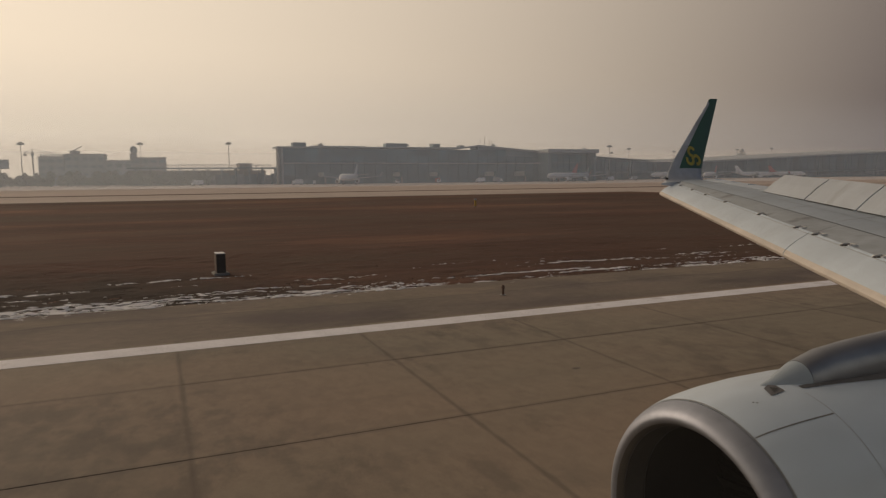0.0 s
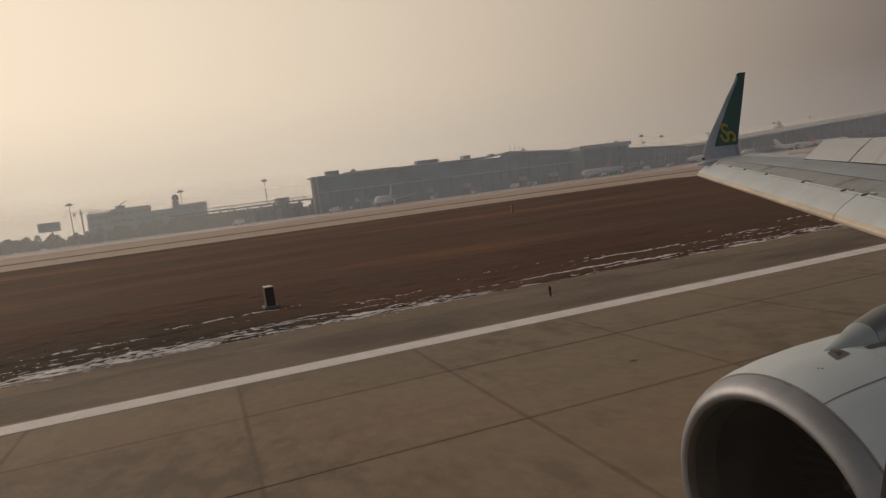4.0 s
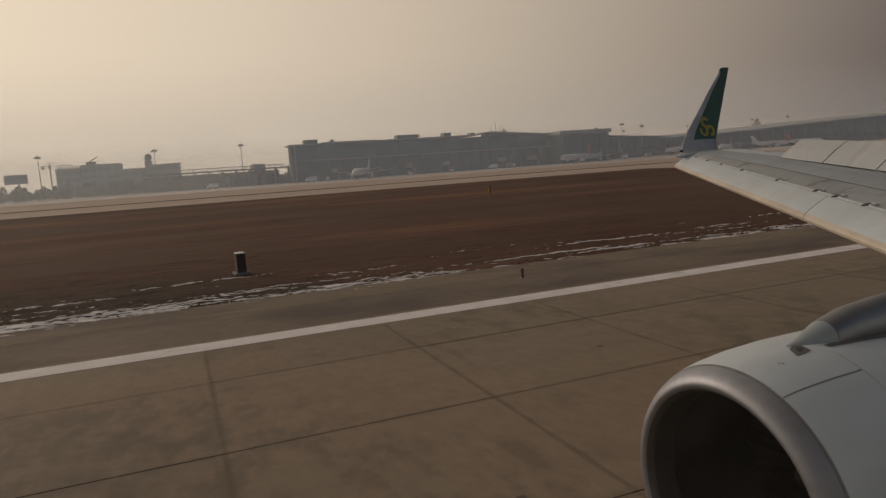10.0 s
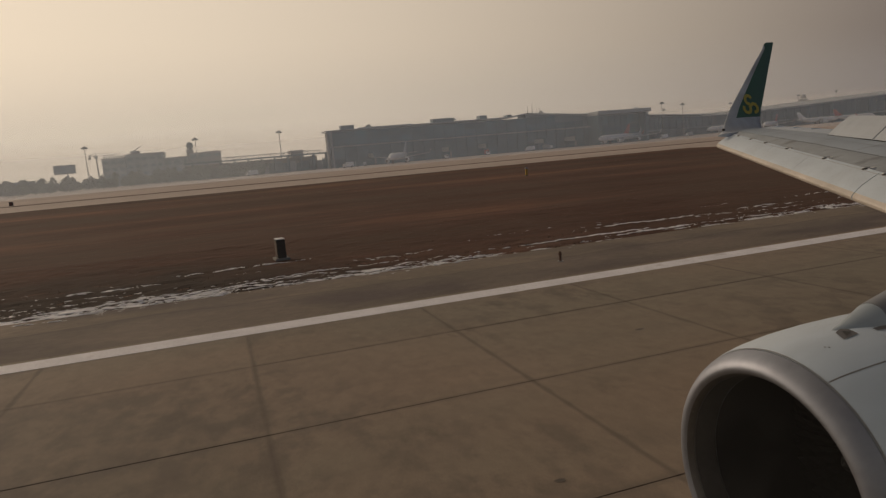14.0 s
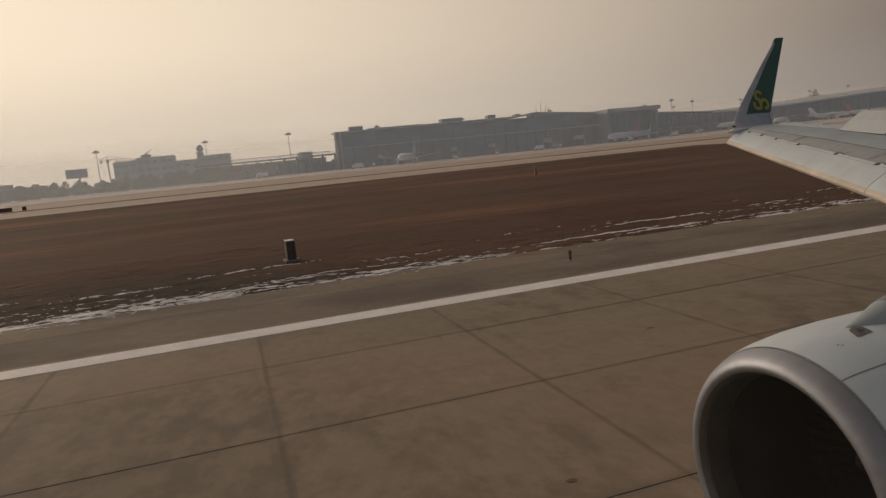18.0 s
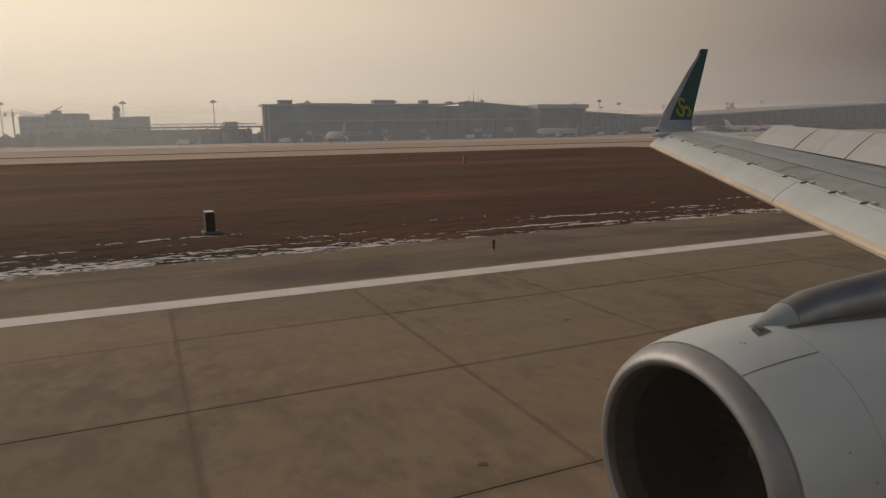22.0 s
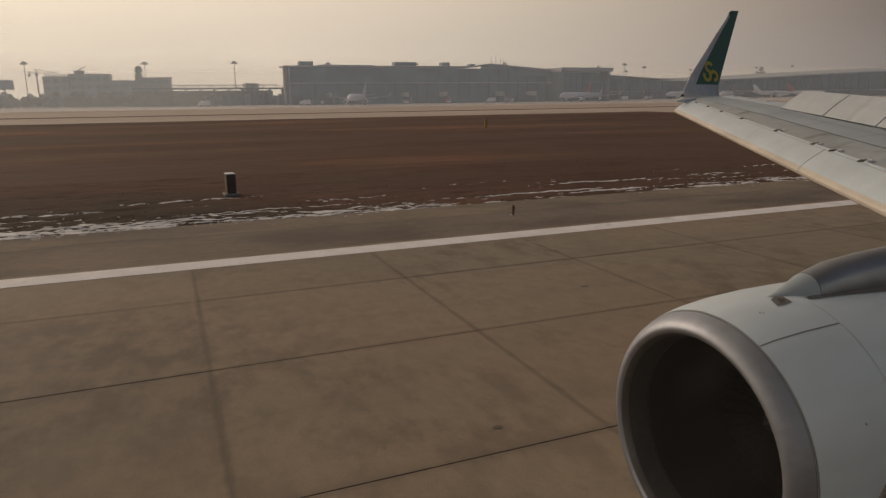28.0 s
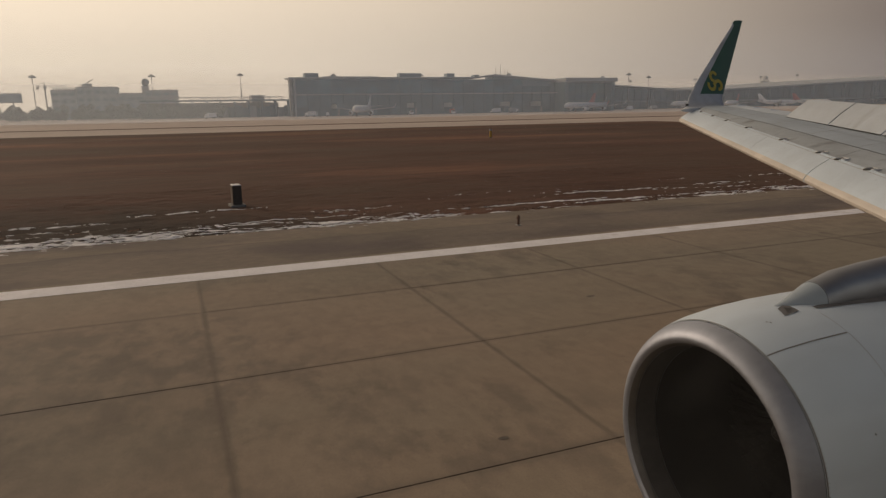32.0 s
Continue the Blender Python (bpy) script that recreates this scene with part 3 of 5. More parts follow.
SLATS = (15.0, 11.93, 10.08, 7.72, 4.45)
for y1, y0 in zip(SLATS, SLATS[1:]):
    sl = jp("slat", slat(y0 + (0.010 if y0 < 8 else 0.003), y1 - (0.010 if y1 < 8 else 0.003)), [SKIN_WHITE, SLAT_NOSE], label="extended white slat with a bare nose")
    n = len(SLAT)
    for i, p in enumerate(sl.data.polygons):
        if len(p.vertices) == 4:
            p.material_index = 1 if 5 <= i % n <= 9 else 0
    bm = bmesh.new()
    for k in range(8):
        q = []
        for yy, a in ((y0 + (y1 - y0) * k / 8, 0), (y0 + (y1 - y0) * (k + 1) / 8, 0), (y0 + (y1 - y0) * (k + 1) / 8, 1), (y0 + (y1 - y0) * k / 8, 1)):
            x, z = slat_le(yy)
            s = 0.86 + 0.14 * (15 - yy) / 9
            q.append(bm.verts.new((x + (0.548 + 0.012 * a) * s, yy, z + (0.3046 + 0.0047 * a) * s + 0.004)))
        bm.faces.new(q)
    jp("rear_strip_seam", bm, COVER_SEAM, sl)
jp("slat", slat(1.2, 3.6), SKIN_WHITE)


def upper(y, s):
    """Point on the wing's upper skin: s from 0 (under the slat) to 1 (trailing edge)."""
    x, z = slat_le(y)
    c = chord(y)
    big = c / 2.6
    rise = ((0.0, 0.15), (0.04, 0.23), (0.10, 0.30), (0.2, 0.37), (0.35, 0.43), (0.55, 0.46), (0.72, 0.46), (0.86, 0.42), (1.0, 0.33))
    for (a, h), (b, g) in zip(rise, rise[1:]):
        if s <= b:
            h = h + (g - h) * (s - a) / (b - a)
            break
    tip = 1 - 0.12 * max(0, (y - 11) / 4)
    return Vector((x + 0.38 + (c - 0.38) * s, y, z + h * (0.9 + 0.1 * big) * tip))


def lower(y, s):
    u = upper(y, s)
    t = chord(y) * 0.085 * math.sin(math.pi * min(1, (s + 0.03) ** 0.55)) + 0.012
    return Vector((u.x, u.y, u.z - t))


def wing_patch(y0, y1, s0, s1, n=10, k=10, lift=0.0):
    bm = bmesh.new()
    rings = []
    for i in range(n + 1):
        y = y0 + (y1 - y0) * i / n
        up = [upper(y, s0 + (s1 - s0) * j / k) + Vector((0, 0, lift)) for j in range(k + 1)]
        lo = [lower(y, s0 + (s1 - s0) * j / k) for j in range(k, -1, -1)]
        rings.append(up + lo)
    return loft(bm, rings)


def fair(ob):
    """Smooth skins, crisp cut edges."""
    bm = bmesh.new()
    bm.from_mesh(ob.data)
    for p in bm.faces:
        p.smooth = abs(p.normal.z) > 0.6
    bmesh.ops.split_edges(bm, edges=[e for e in bm.edges if len({p.smooth for p in e.link_faces}) > 1])
    bm.to_mesh(ob.data)
    bm.free()


wing = jp("wing", wing_patch(1.2, 15.02, 0.262, 1.0, 24, 14), SKIN_GREY, label="light grey wing skin with oily streaks", smooth=True)
fair(wing)
for y0, y1 in ((1.2, 5.35), (5.35, 7.72), (7.72, 10.08), (10.08, 11.93), (11.93, 15.02)):
    fair(jp("leading_edge_panel", wing_patch(y0 + 0.004, y1 - 0.004, 0.0, 0.258, 6, 7), SKIN_LE, label="bare grey fixed leading edge", smooth=True))
# seams on the upper skin
for s in (0.256, 0.45):
    bm = bmesh.new()
    for i in range(26):
        y0, y1 = 5.0 + i * 0.385, 5.0 + (i + 1) * 0.385
        q = [upper(y0, s), upper(y0, s + 0.006), upper(y1, s + 0.006), upper(y1, s)]
        bm.faces.new([bm.verts.new(p + Vector((0, 0, 0.005))) for p in q])
    jp("skin_seam", bm, GAP_DARK if s < 0.4 else SKIN_LE)
for y in (6.4, 7.9, 9.4, 10.9, 12.4, 13.7):
    bm = bmesh.new()
    for i in range(8):
        s0, s1 = 0.27 + i * 0.05, 0.27 + (i + 1) * 0.05
        q = [upper(y, s0), upper(y, s1), upper(y + 0.012, s1), upper(y + 0.012, s0)]
        bm.faces.new([bm.verts.new(p + Vector((0, 0, 0.005))) for p in q])
    jp("skin_seam", bm, SEAM)
# slat tracks: dark slots at the slat's rear edge; the inner ones stand in a pale U, and a bright lip runs between them
TRACKS = ((14.4, 0.06), (13.45, 0.07), (12.5, 0.07), (11.25, 0.08), (9.56, 0.08), (8.15, 0.09), (7.55, 0.11), (6.75, 0.11), (6.0, 0.10))


def slat_rear(y):
    x, z = slat_le(y)
    s = 0.86 + 0.14 * (15 - y) / 9
    return x + 0.60 * s, z + 0.325 * s


for y, w in TRACKS:
    xs, zs = slat_rear(y)
    long = 0.15 if y < 10 else 0.07
    hw = w * 0.42
    tr = jp("slat_track", boxed(xs - 0.03, xs + long, y - hw, y + hw, zs - 0.07, zs + 0.010, bevel=0.003), GAP_DARK, label="dark slat track slot")
    for e in (-1, 1):
        bm = bmesh.new()
        loft(bm, [[(xx, y + e * (hw + 0.003), zs - 0.08), (xx, y + e * (hw + 0.040), zs - 0.08), (xx, y + e * (hw + 0.032), zs + h), (xx, y + e * (hw + 0.003), zs + h + 0.004)] for xx, h in ((xs + 0.0, 0.006), (xs + 0.03, 0.009 + 0.009 * (e > 0)), (xs + long, 0.010 + 0.016 * (e > 0)), (xs + long + 0.05, 0.006))])
        jp("bracket", bm, BRACKET_WHITE, tr)
    jp("bracket", boxed(xs + long + 0.003, xs + long + 0.04, y - hw, y + hw, zs - 0.07, zs + 0.020, bevel=0.004), BRACKET_WHITE, tr)
stations = [14.97] + [y for y, w in TRACKS] + [4.5]
for k, (ya, yb) in enumerate(zip(stations, stations[1:])):
    rings = []
    for y in (ya - 0.07, (ya + yb) / 2, yb + 0.07):
        xs, zs = slat_rear(y)
        rings.append([(xs - 0.012, y, zs + 0.002), (xs + 0.022, y, zs + 0.013), (xs + 0.026, y, zs + 0.005), (xs + 0.012, y, zs - 0.02)])
    jp("slat_rear_lip", loft(bmesh.new(), rings), SKIN_WHITE)


def hinge(y):
    return Vector((13.1 + 0.3625 * (y - 11.6), y, 4.235 + 0.088 * (y - 11.6)))


SPOILERS = (11.6, 10.05, 8.5, 6.95, 5.4)
for y1, y0 in zip(SPOILERS, SPOILERS[1:]):
    bm = bmesh.new()
    rings = []
    for y in (y0 + 0.02, y1 - 0.02):
        h = hinge(y)
        k = 1.0 + 0.06 * (11.6 - y)
        if y > 11.5:
            k = 0.985
        d, up = Vector((0.66 * k, 0.0, 0.41 * k)), Vector((-0.53, 0, 0.85))
        rings.append([h + up * 0.03, h + d * 0.5 + up * 0.035, h + d, h + d - up * 0.012, h + d * 0.5 - up * 0.02, h - up * 0.03])
    jp("spoiler", loft(bm, rings), SPOILER_PAINT, label="raised pale spoiler panel")
    bm = bmesh.new()
    a, b = hinge(y0 + 0.02), hinge(y1 - 0.02)
    q = [a + Vector((-0.05, 0, 0.012)), b + Vector((-0.05, 0, 0.012)), b + Vector((0.02, 0, 0.03)), a + Vector((0.02, 0, 0.03))]
    bm.faces.new([bm.verts.new(p) for p in q])
    bmesh.ops.solidify(bm, geom=bm.faces, thickness=0.012)
    jp("spoiler_hinge_gap", bm, GAP_DARK)
# aileron, trailing a little up, with small fairings at its edge
rings = []
for k in range(7):
    y = 11.72 + (14.62 - 11.72) * k / 6
    h, t = upper(y, 0.70), upper(y, 1.01)
    t = Vector((t.x, t.y, h.z + 0.035))
    m = h.lerp(t, 0.5) + Vector((0, 0, 0.012))
    d = Vector((0, 0, 0.05))
    rings.append([h + Vector((0, 0, 0.006)), m, t, t - Vector((0, 0, 0.014)), m - d, h - d])
aileron = jp("aileron", loft(bmesh.new(), rings), SKIN_WHITE, label="white aileron trailing slightly up")
bm = bmesh.new()
for k in range(6):
    ya, yb = 11.72 + 2.9 * k / 6, 11.72 + 2.9 * (k + 1) / 6
    bm.faces.new([bm.verts.new(p + Vector((0, 0, 0.011))) for p in (upper(ya, 0.69), upper(ya, 0.70), upper(yb, 0.70), upper(yb, 0.69))])
jp("hinge_line", bm, SEAM, aileron)
for y in (12.2, 12.9, 13.6, 14.3):
    t = upper(y, 1.0)
    t.z = upper(y, 0.70).z + 0.03
    bm = bmesh.new()
    rod(bm, t + Vector((-0.22, 0, 0.0)), t + Vector((0.05, 0, 0.0)), 0.022, 0.012, 8)
    jp("trailing_edge_fairing", bm, SKIN_WHITE, aileron)

# winglet: blend from the wing tip, then a tall swept blade
WL = ((14.85, 12.90, 14.66, 4.40), (15.05, 13.14, 14.70, 4.43), (15.17, 13.34, 14.72, 4.50), (15.26, 13.47, 14.745, 4.61), (15.33, 13.57, 14.78, 4.74), (15.46, 13.89, 14.99, 5.12), (15.65, 14.44, 15.31, 5.65),
      (15.86, 15.04, 15.66, 6.23), (16.05, 15.61, 15.98, 6.76), (16.09, 15.70, 16.05, 6.90), (16.10, 15.79, 16.085, 6.955))


def wl_point(u, v, off=0.0):
    """u along the chord, v the station, off towards the cabin from the middle sheet."""
    i = min(int(v), len(WL) - 2)
    k = v - i
    y, a, b, z = (p + (q - p) * k for p, q in zip(WL[i], WL[i + 1]))
    yn, zn = WL[min(i + 1, len(WL) - 1)][0] - WL[max(i - 1, 0)][0], WL[min(i + 1, len(WL) - 1)][3] - WL[max(i - 1, 0)][3]
    d = math.hypot(yn, zn)
    return Vector((a + (b - a) * u, y - off * zn / d, z + off * yn / d))


def wl_thick(u, v):
    return 0.055 * (1 - v / 14) * (4 * u * (1 - u)) ** 0.6 * (1.25 - 0.5 * u) + 0.004


rings = []
US = [0, 0.02, 0.06, 0.14, 0.28, 0.45, 0.65, 0.85, 1.0]
for v in range(len(WL)):
    rings.append([wl_point(u, v, wl_thick(u, v)) for u in US] + [wl_point(u, v, -wl_thick(u, v)) for u in US[::-1]])
winglet = jp("winglet", loft(bmesh.new(), rings), WINGLET_WHITE, label="tall swept white winglet with a green panel", smooth=True)
bm = bmesh.new()
vs = []
for k in range(25):
    v = 4.22 + (10.0 - 4.22) * k / 24
    u0 = max(0.0, 0.27 - 0.07 * (v - 4.22) / 4.0) if v < 8.2 else max(0.0, 0.20 * (9.0 - v) / 0.8)
    vs.append([bm.verts.new(wl_point(u0 + (0.995 - u0) * j / 6, v, wl_thick(u0 + (0.995 - u0) * j / 6, v) + 0.004)) for j in range(7)])
for a, b in zip(vs, vs[1:]):
    for j in range(6):
        bm.faces.new((a[j], a[j + 1], b[j + 1], b[j]))
jp("green_panel", bm, GREEN, winglet, "dark green winglet panel")
lens = wl_point(0.0, 2.2, 0.03)
jp("position_light", boxed(lens.x - 0.02, lens.x + 0.06, lens.y - 0.03, lens.y + 0.03, lens.z - 0.03, lens.z + 0.03, bevel=0.012), RUBBER, winglet, "dark position light lens")
# plain three-armed curl in yellow
bm = bmesh.new()
c_u, c_v = 0.57, 5.05
o = wl_point(c_u, c_v, 0.055)
ax = Vector((1, 0, 0))
ay = (wl_point(c_u, c_v + 0.3) - wl_point(c_u, c_v - 0.3))
ay = (ay - ax * ay.dot(ax)).normalized()
an = ax.cross(ay)
if an.y > 0:
    an = -an
for arm in range(3):
    base_a = radians((92, 214, 326)[arm])
    path = []
    for k in range(15):
        t = k / 14
        a = base_a + math.pi - t * 4.3
        cx, cy = 0.145 * math.cos(base_a), 0.145 * math.sin(base_a)
        path.append((cx + 0.112 * math.cos(a), cy + 0.112 * math.sin(a)))
    for (x0, y0), (x1, y1) in zip(path, path[1:]):
        dx, dy = x1 - x0, y1 - y0
        d = math.hypot(dx, dy)
        nx, ny, e = -dy / d * 0.043, dx / d * 0.043, 0.25
        q = [(x0 - dx * e + nx, y0 - dy * e + ny), (x1 + dx * e + nx, y1 + dy * e + ny), (x1 + dx * e - nx, y1 + dy * e - ny), (x0 - dx * e - nx, y0 - dy * e - ny)]
        bm.faces.new([bm.verts.new(o + ax * a + ay * b * 1.12 + an * 0.006) for a, b in q])
jp("yellow_emblem", bm, YELLOW, winglet, "plain yellow three-armed curl")

# engine
EC = (4.03, 1.71)                              # axis: y, z
EX = 3.85                                      # lip
OUT = ((0.0, 0.970), (0.004, 0.989), (0.014, 1.012), (0.04, 1.045), (0.09, 1.08), (0.152, 1.108))
COWL = ((0.156, 1.1095), (0.23, 1.133), (0.35, 1.158), (0.6, 1.19), (0.95, 1.213), (1.35, 1.22), (2.2, 1.215), (2.9, 1.17), (3.5, 1.08), (4.0, 0.96))
INN = ((0.0, 0.970), (0.006, 0.950), (0.02, 0.934), (0.045, 0.918), (0.085, 0.905))
THR = ((0.0865, 0.9045), (0.16, 0.888), (0.30, 0.877))
DUC = ((0.302, 0.8768), (0.35, 0.875), (0.7, 0.89), (1.1, 0.91), (1.5, 0.915))
engine = jp("engine", turned([(EX + a, r) for a, r in COWL], EC), SKIN_WHITE, label="white engine cowling", smooth=True)
# materials darken ring by ring from lip to fan, in place of shade
jp("inner_lip", turned([(EX + a, r) for a, r in INN[2:]], EC), LIP_SHADE, engine, "inner lip darkened by painted shade", smooth=True)
jp("inlet_lip", turned([(EX + a, r) for a, r in INN[2::-1] + OUT[1:]], EC), LIP_METAL, engine, "polished bare metal inlet lip", smooth=True)
jp("inlet_throat", turned([(EX + a, r) for a, r in THR], EC), THROAT_SHADE, engine, "grey inlet throat darkened by painted shade", smooth=True)
jp("inlet_duct", turned([(EX + a, r) for a, r in DUC], EC), DUCT_SHADE, engine, "inlet duct with its shade put into the colour", smooth=True)
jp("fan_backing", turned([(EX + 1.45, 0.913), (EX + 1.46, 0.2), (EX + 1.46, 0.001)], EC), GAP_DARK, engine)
jp("spinner", turned([(EX + 0.85, 0.002), (EX + 0.92, 0.07), (EX + 1.05, 0.15), (EX + 1.25, 0.23), (EX + 1.4, 0.26)], EC, 32), DUCT_SHADE, engine, "spinner cone with the inlet's shade put into the colour", smooth=True)
blade_me = None
for i in range(36):
    if blade_me is None:
        bm = bmesh.new()
        rings = []
        for k in range(5):
            r = 0.25 + 0.655 * k / 4
            tw = radians(25 + 38 * k / 4)
            hw = 0.085 + 0.03 * k / 4
            rings.append([(EX + 1.28 - math.cos(tw) * hw, -math.sin(tw) * hw, r), (EX + 1.285, 0.008, r), (EX + 1.28 + math.cos(tw) * hw, math.sin(tw) * hw, r), (EX + 1.275, -0.008, r)])
        loft(bm, rings)
        first = jp("fan_blade", bm, FAN_SHADE, engine)
        blade_me = first.data
        first.matrix_basis = Matrix.Translation((0, EC[0], EC[1]))
    else:
        shared("fan_blade", blade_me, engine, Matrix.Translation((0, EC[0], EC[1])) @ Matrix.Rotation(2 * math.pi * i / 36, 4, "X"))


def cowl_r(x):
    for (a, r), (b, q) in zip(COWL, COWL[1:]):
        if x <= b:
            return r + (q - r) * (x - a) / (b - a)
    return COWL[-1][1]


def on_cowl(x, a, lift=0.003):
    """Point on the cowling, x behind the lip, a degrees from the top towards the cabin."""
    r = cowl_r(x) + lift
    return Vector((EX + x, EC[0] - r * math.sin(radians(a)), EC[1] + r * math.cos(radians(a))))


def cowl_strip(x0, x1, a0, a1, n, lift=0.003):
    bm = bmesh.new()
    for i in range(n):
        if abs(x1 - x0) > 0.1:
            p, q = x0 + (x1 - x0) * i / n, x0 + (x1 - x0) * (i + 1) / n
            c = [on_cowl(p, a0, lift), on_cowl(q, a0, lift), on_cowl(q, a1, lift), on_cowl(p, a1, lift)]
        else:
            p, q = a0 + (a1 - a0) * i / n, a0 + (a1 - a0) * (i + 1) / n
            c = [on_cowl(x0, p, lift), on_cowl(x1, p, lift), on_cowl(x1, q, lift), on_cowl(x0, q, lift)]
        bm.faces.new([bm.verts.new(v) for v in c])
    return bm


jp("cowl_seam", cowl_strip(0.157, 0.168, -150, 150, 90), SEAM, engine)
jp("cowl_seam", cowl_strip(0.96, 0.966, 12, 150, 60), COVER_SEAM, engine)
jp("cowl_seam", cowl_strip(0.175, 0.955, 24.7, 25.3, 10), SEAM, engine)
jp("cowl_seam", cowl_strip(0.97, 3.4, 84, 84.5, 14), SEAM, engine)
bm = bmesh.new()
for i in range(120):
    a = -60 + 210 * i / 120
    c = [on_cowl(0.169, a), on_cowl(0.177, a), on_cowl(0.177, a + 0.3), on_cowl(0.169, a + 0.3)]
    bm.faces.new([bm.verts.new(v) for v in c])
tagged(jp("rivet_row", bm, SEAM, engine), kind="stuff")
for x, a in ((0.45, 9), (0.47, 10), (0.62, 62), (0.8, 74)):
    jp("drain_hole", cowl_strip(x, x + 0.012, a, a + 0.7, 1), GAP_DARK, engine)
# flush scoop: grey plate with a dark wedge opening
bm = bmesh.new()
plate = [on_cowl(a, b, 0.006) for a, b in ((0.655, 9.0), (0.71, 3.0), (0.80, 1.2), (0.845, 3.2), (0.83, 8.0))]
bm.faces.new([bm.verts.new(v) for v in plate])
jp("scoop", bm, SCOOP_GREY, engine, "grey flush air scoop")
bm = bmesh.new()
bm.faces.new([bm.verts.new(on_cowl(a, b, 0.010)) for a, b in ((0.715, 7.6), (0.765, 3.4), (0.81, 5.8))])
jp("scoop_opening", bm, GAP_DARK, engine)

# pylon: pale nose fairing, then a metallic body up to the wing
PYL = ((4.56, 2.895, 0.015, 0.05), (4.62, 2.918, 0.04, 0.06), (4.72, 2.945, 0.075, 0.09), (4.82, 2.982, 0.108, 0.14), (4.92, 3.028, 0.138, 0.20), (5.02, 3.07, 0.165, 0.26))
PYL2 = ((5.024, 3.075, 0.165, 0.26), (5.3, 3.15, 0.18, 0.34), (5.7, 3.19, 0.19, 0.42), (6.2, 3.22, 0.20, 0.5), (6.9, 3.26, 0.20, 0.55), (7.7, 3.32, 0.2, 0.6))


def pylon(rows):
    rings = []
    for x, z, w, h in rows:
        ring = [(x, EC[0] + w, z - h)]
        for k in range(13):
            a = math.pi * k / 12
            ring.append((x, EC[0] + w * math.cos(a), z - min(w, h) + min(w, h) * math.sin(a)))
        ring.append((x, EC[0] - w, z - h))
        rings.append(ring)
    return loft(bmesh.new(), rings)


pyl = jp("pylon", pylon(PYL2), PYLON_METAL, label="grey metal engine pylon", smooth=True)
jp("pylon_nose", pylon(PYL), PYLON_NOSE, pyl, "dull blue-grey pylon nose", smooth=True)
# separate strip that darkens the lower half of the pylon's near side
bm = bmesh.new()
lower_side = [[bm.verts.new((x, EC[0] - w - 0.004, z - h)), bm.verts.new((x, EC[0] - w - 0.004, z - h + (h - w) * 0.5 + 0.02))] for x, z, w, h in PYL2]
for a, b in zip(lower_side, lower_side[1:]):
    bm.faces.new((a[0], b[0], b[1], a[1]))
jp("pylon_skirt", bm, SEAM, pyl, "dull dark strip over the lower pylon side")

# a dark strip laid on the cowling stands in for the shadowed gap
gap = bmesh.new()
for k in range(10):
    xa, xb = 1.0 + 0.2 * k, 1.2 + 0.2 * k
    gap.faces.new([gap.verts.new(on_cowl(x, a, 0.006)) for x, a in ((xa, 7.0), (xb, 7.0), (xb, 9.2 + 4.2 * (xb - 1.0)), (xa, 9.2 + 4.2 * (xa - 1.0)))])
jp("pylon_gap", gap, SCOOP_GREY, pyl, "dark strip painted for the gap between pylon and cowling")

# hull around the camera, with the window opening
FR, FC = 1.975, (-1.72, 4.0)


def hull_patch(x0, x1, a0, a1, n=24):
    bm = bmesh.new()
    rings = []
    for x in (x0, x1):
        out = [(x, FC[0] + FR * math.sin(radians(a0 + (a1 - a0) * i / n)), FC[1] + FR * math.cos(radians(a0 + (a1 - a0) * i / n))) for i in range(n + 1)]
        inn = [(x, FC[0] + (FR - 0.12) * math.sin(radians(a1 + (a0 - a1) * i / n)), FC[1] + (FR - 0.12) * math.cos(radians(a1 + (a0 - a1) * i / n))) for i in range(n + 1)]
        rings.append(out + inn)
    return loft(bm, rings)


jp("fuselage", hull_patch(-9, 16, 84, 264, 36), SKIN_WHITE, label="white fuselage hull")
jp("fuselage_roof", hull_patch(-9, 16, 286, 414, 30), SKIN_WHITE)
jp("fuselage_side", hull_patch(-9, -0.5, 54.2, 83.9, 6), SKIN_WHITE)
jp("fuselage_side", hull_patch(0.5, 16, 54.2, 83.9, 6), SKIN_WHITE)
for x in (-8.98, 15.96):                       # plain ends that close the hull
    jp("bulkhead", rodded((x, *FC), (x + 0.02, *FC), FR - 0.13, None, 48), CABIN)
WX, WZ, WW, WH = 0.0395, 4.60, 0.140, 0.205


def window_loop(grow, y, n=10):
    pts = []
    w, h, r = WW + grow, WH + grow, 0.07 + grow
    for cx, cz, a0 in ((w - r, h - r, 0), (-(w - r), h - r, 90), (-(w - r), -(h - r), 180), (w - r, -(h - r), 270)):
        for k in range(n + 1):
            a = radians(a0 + 90 * k / n)
            dz = cz + r * math.sin(a)
            pts.append((WX + cx + r * math.cos(a), y - 0.21 * dz, WZ + dz))
    return pts


def ring_part(name, loops, material, parent=None, label=""):
    return jp(name, loft(bmesh.new(), [window_loop(*q) for q in loops], caps=False), material, parent, label, True)


reveal = ring_part("window_reveal", ((0.0022, 0.101), (0.004, 0.096), (0.011, 0.055), (0.032, 0.025), (0.09, 0.01)), CABIN, label="beige cabin window reveal")
ring_part("window_seal", ((0.065, 0.14), (0.0, 0.106), (0.0013, 0.1015), (0.0022, 0.101)), RUBBER, reveal, "black window seal")
bm = bmesh.new()
hole = window_loop(0.065, 0.14)
rect = []
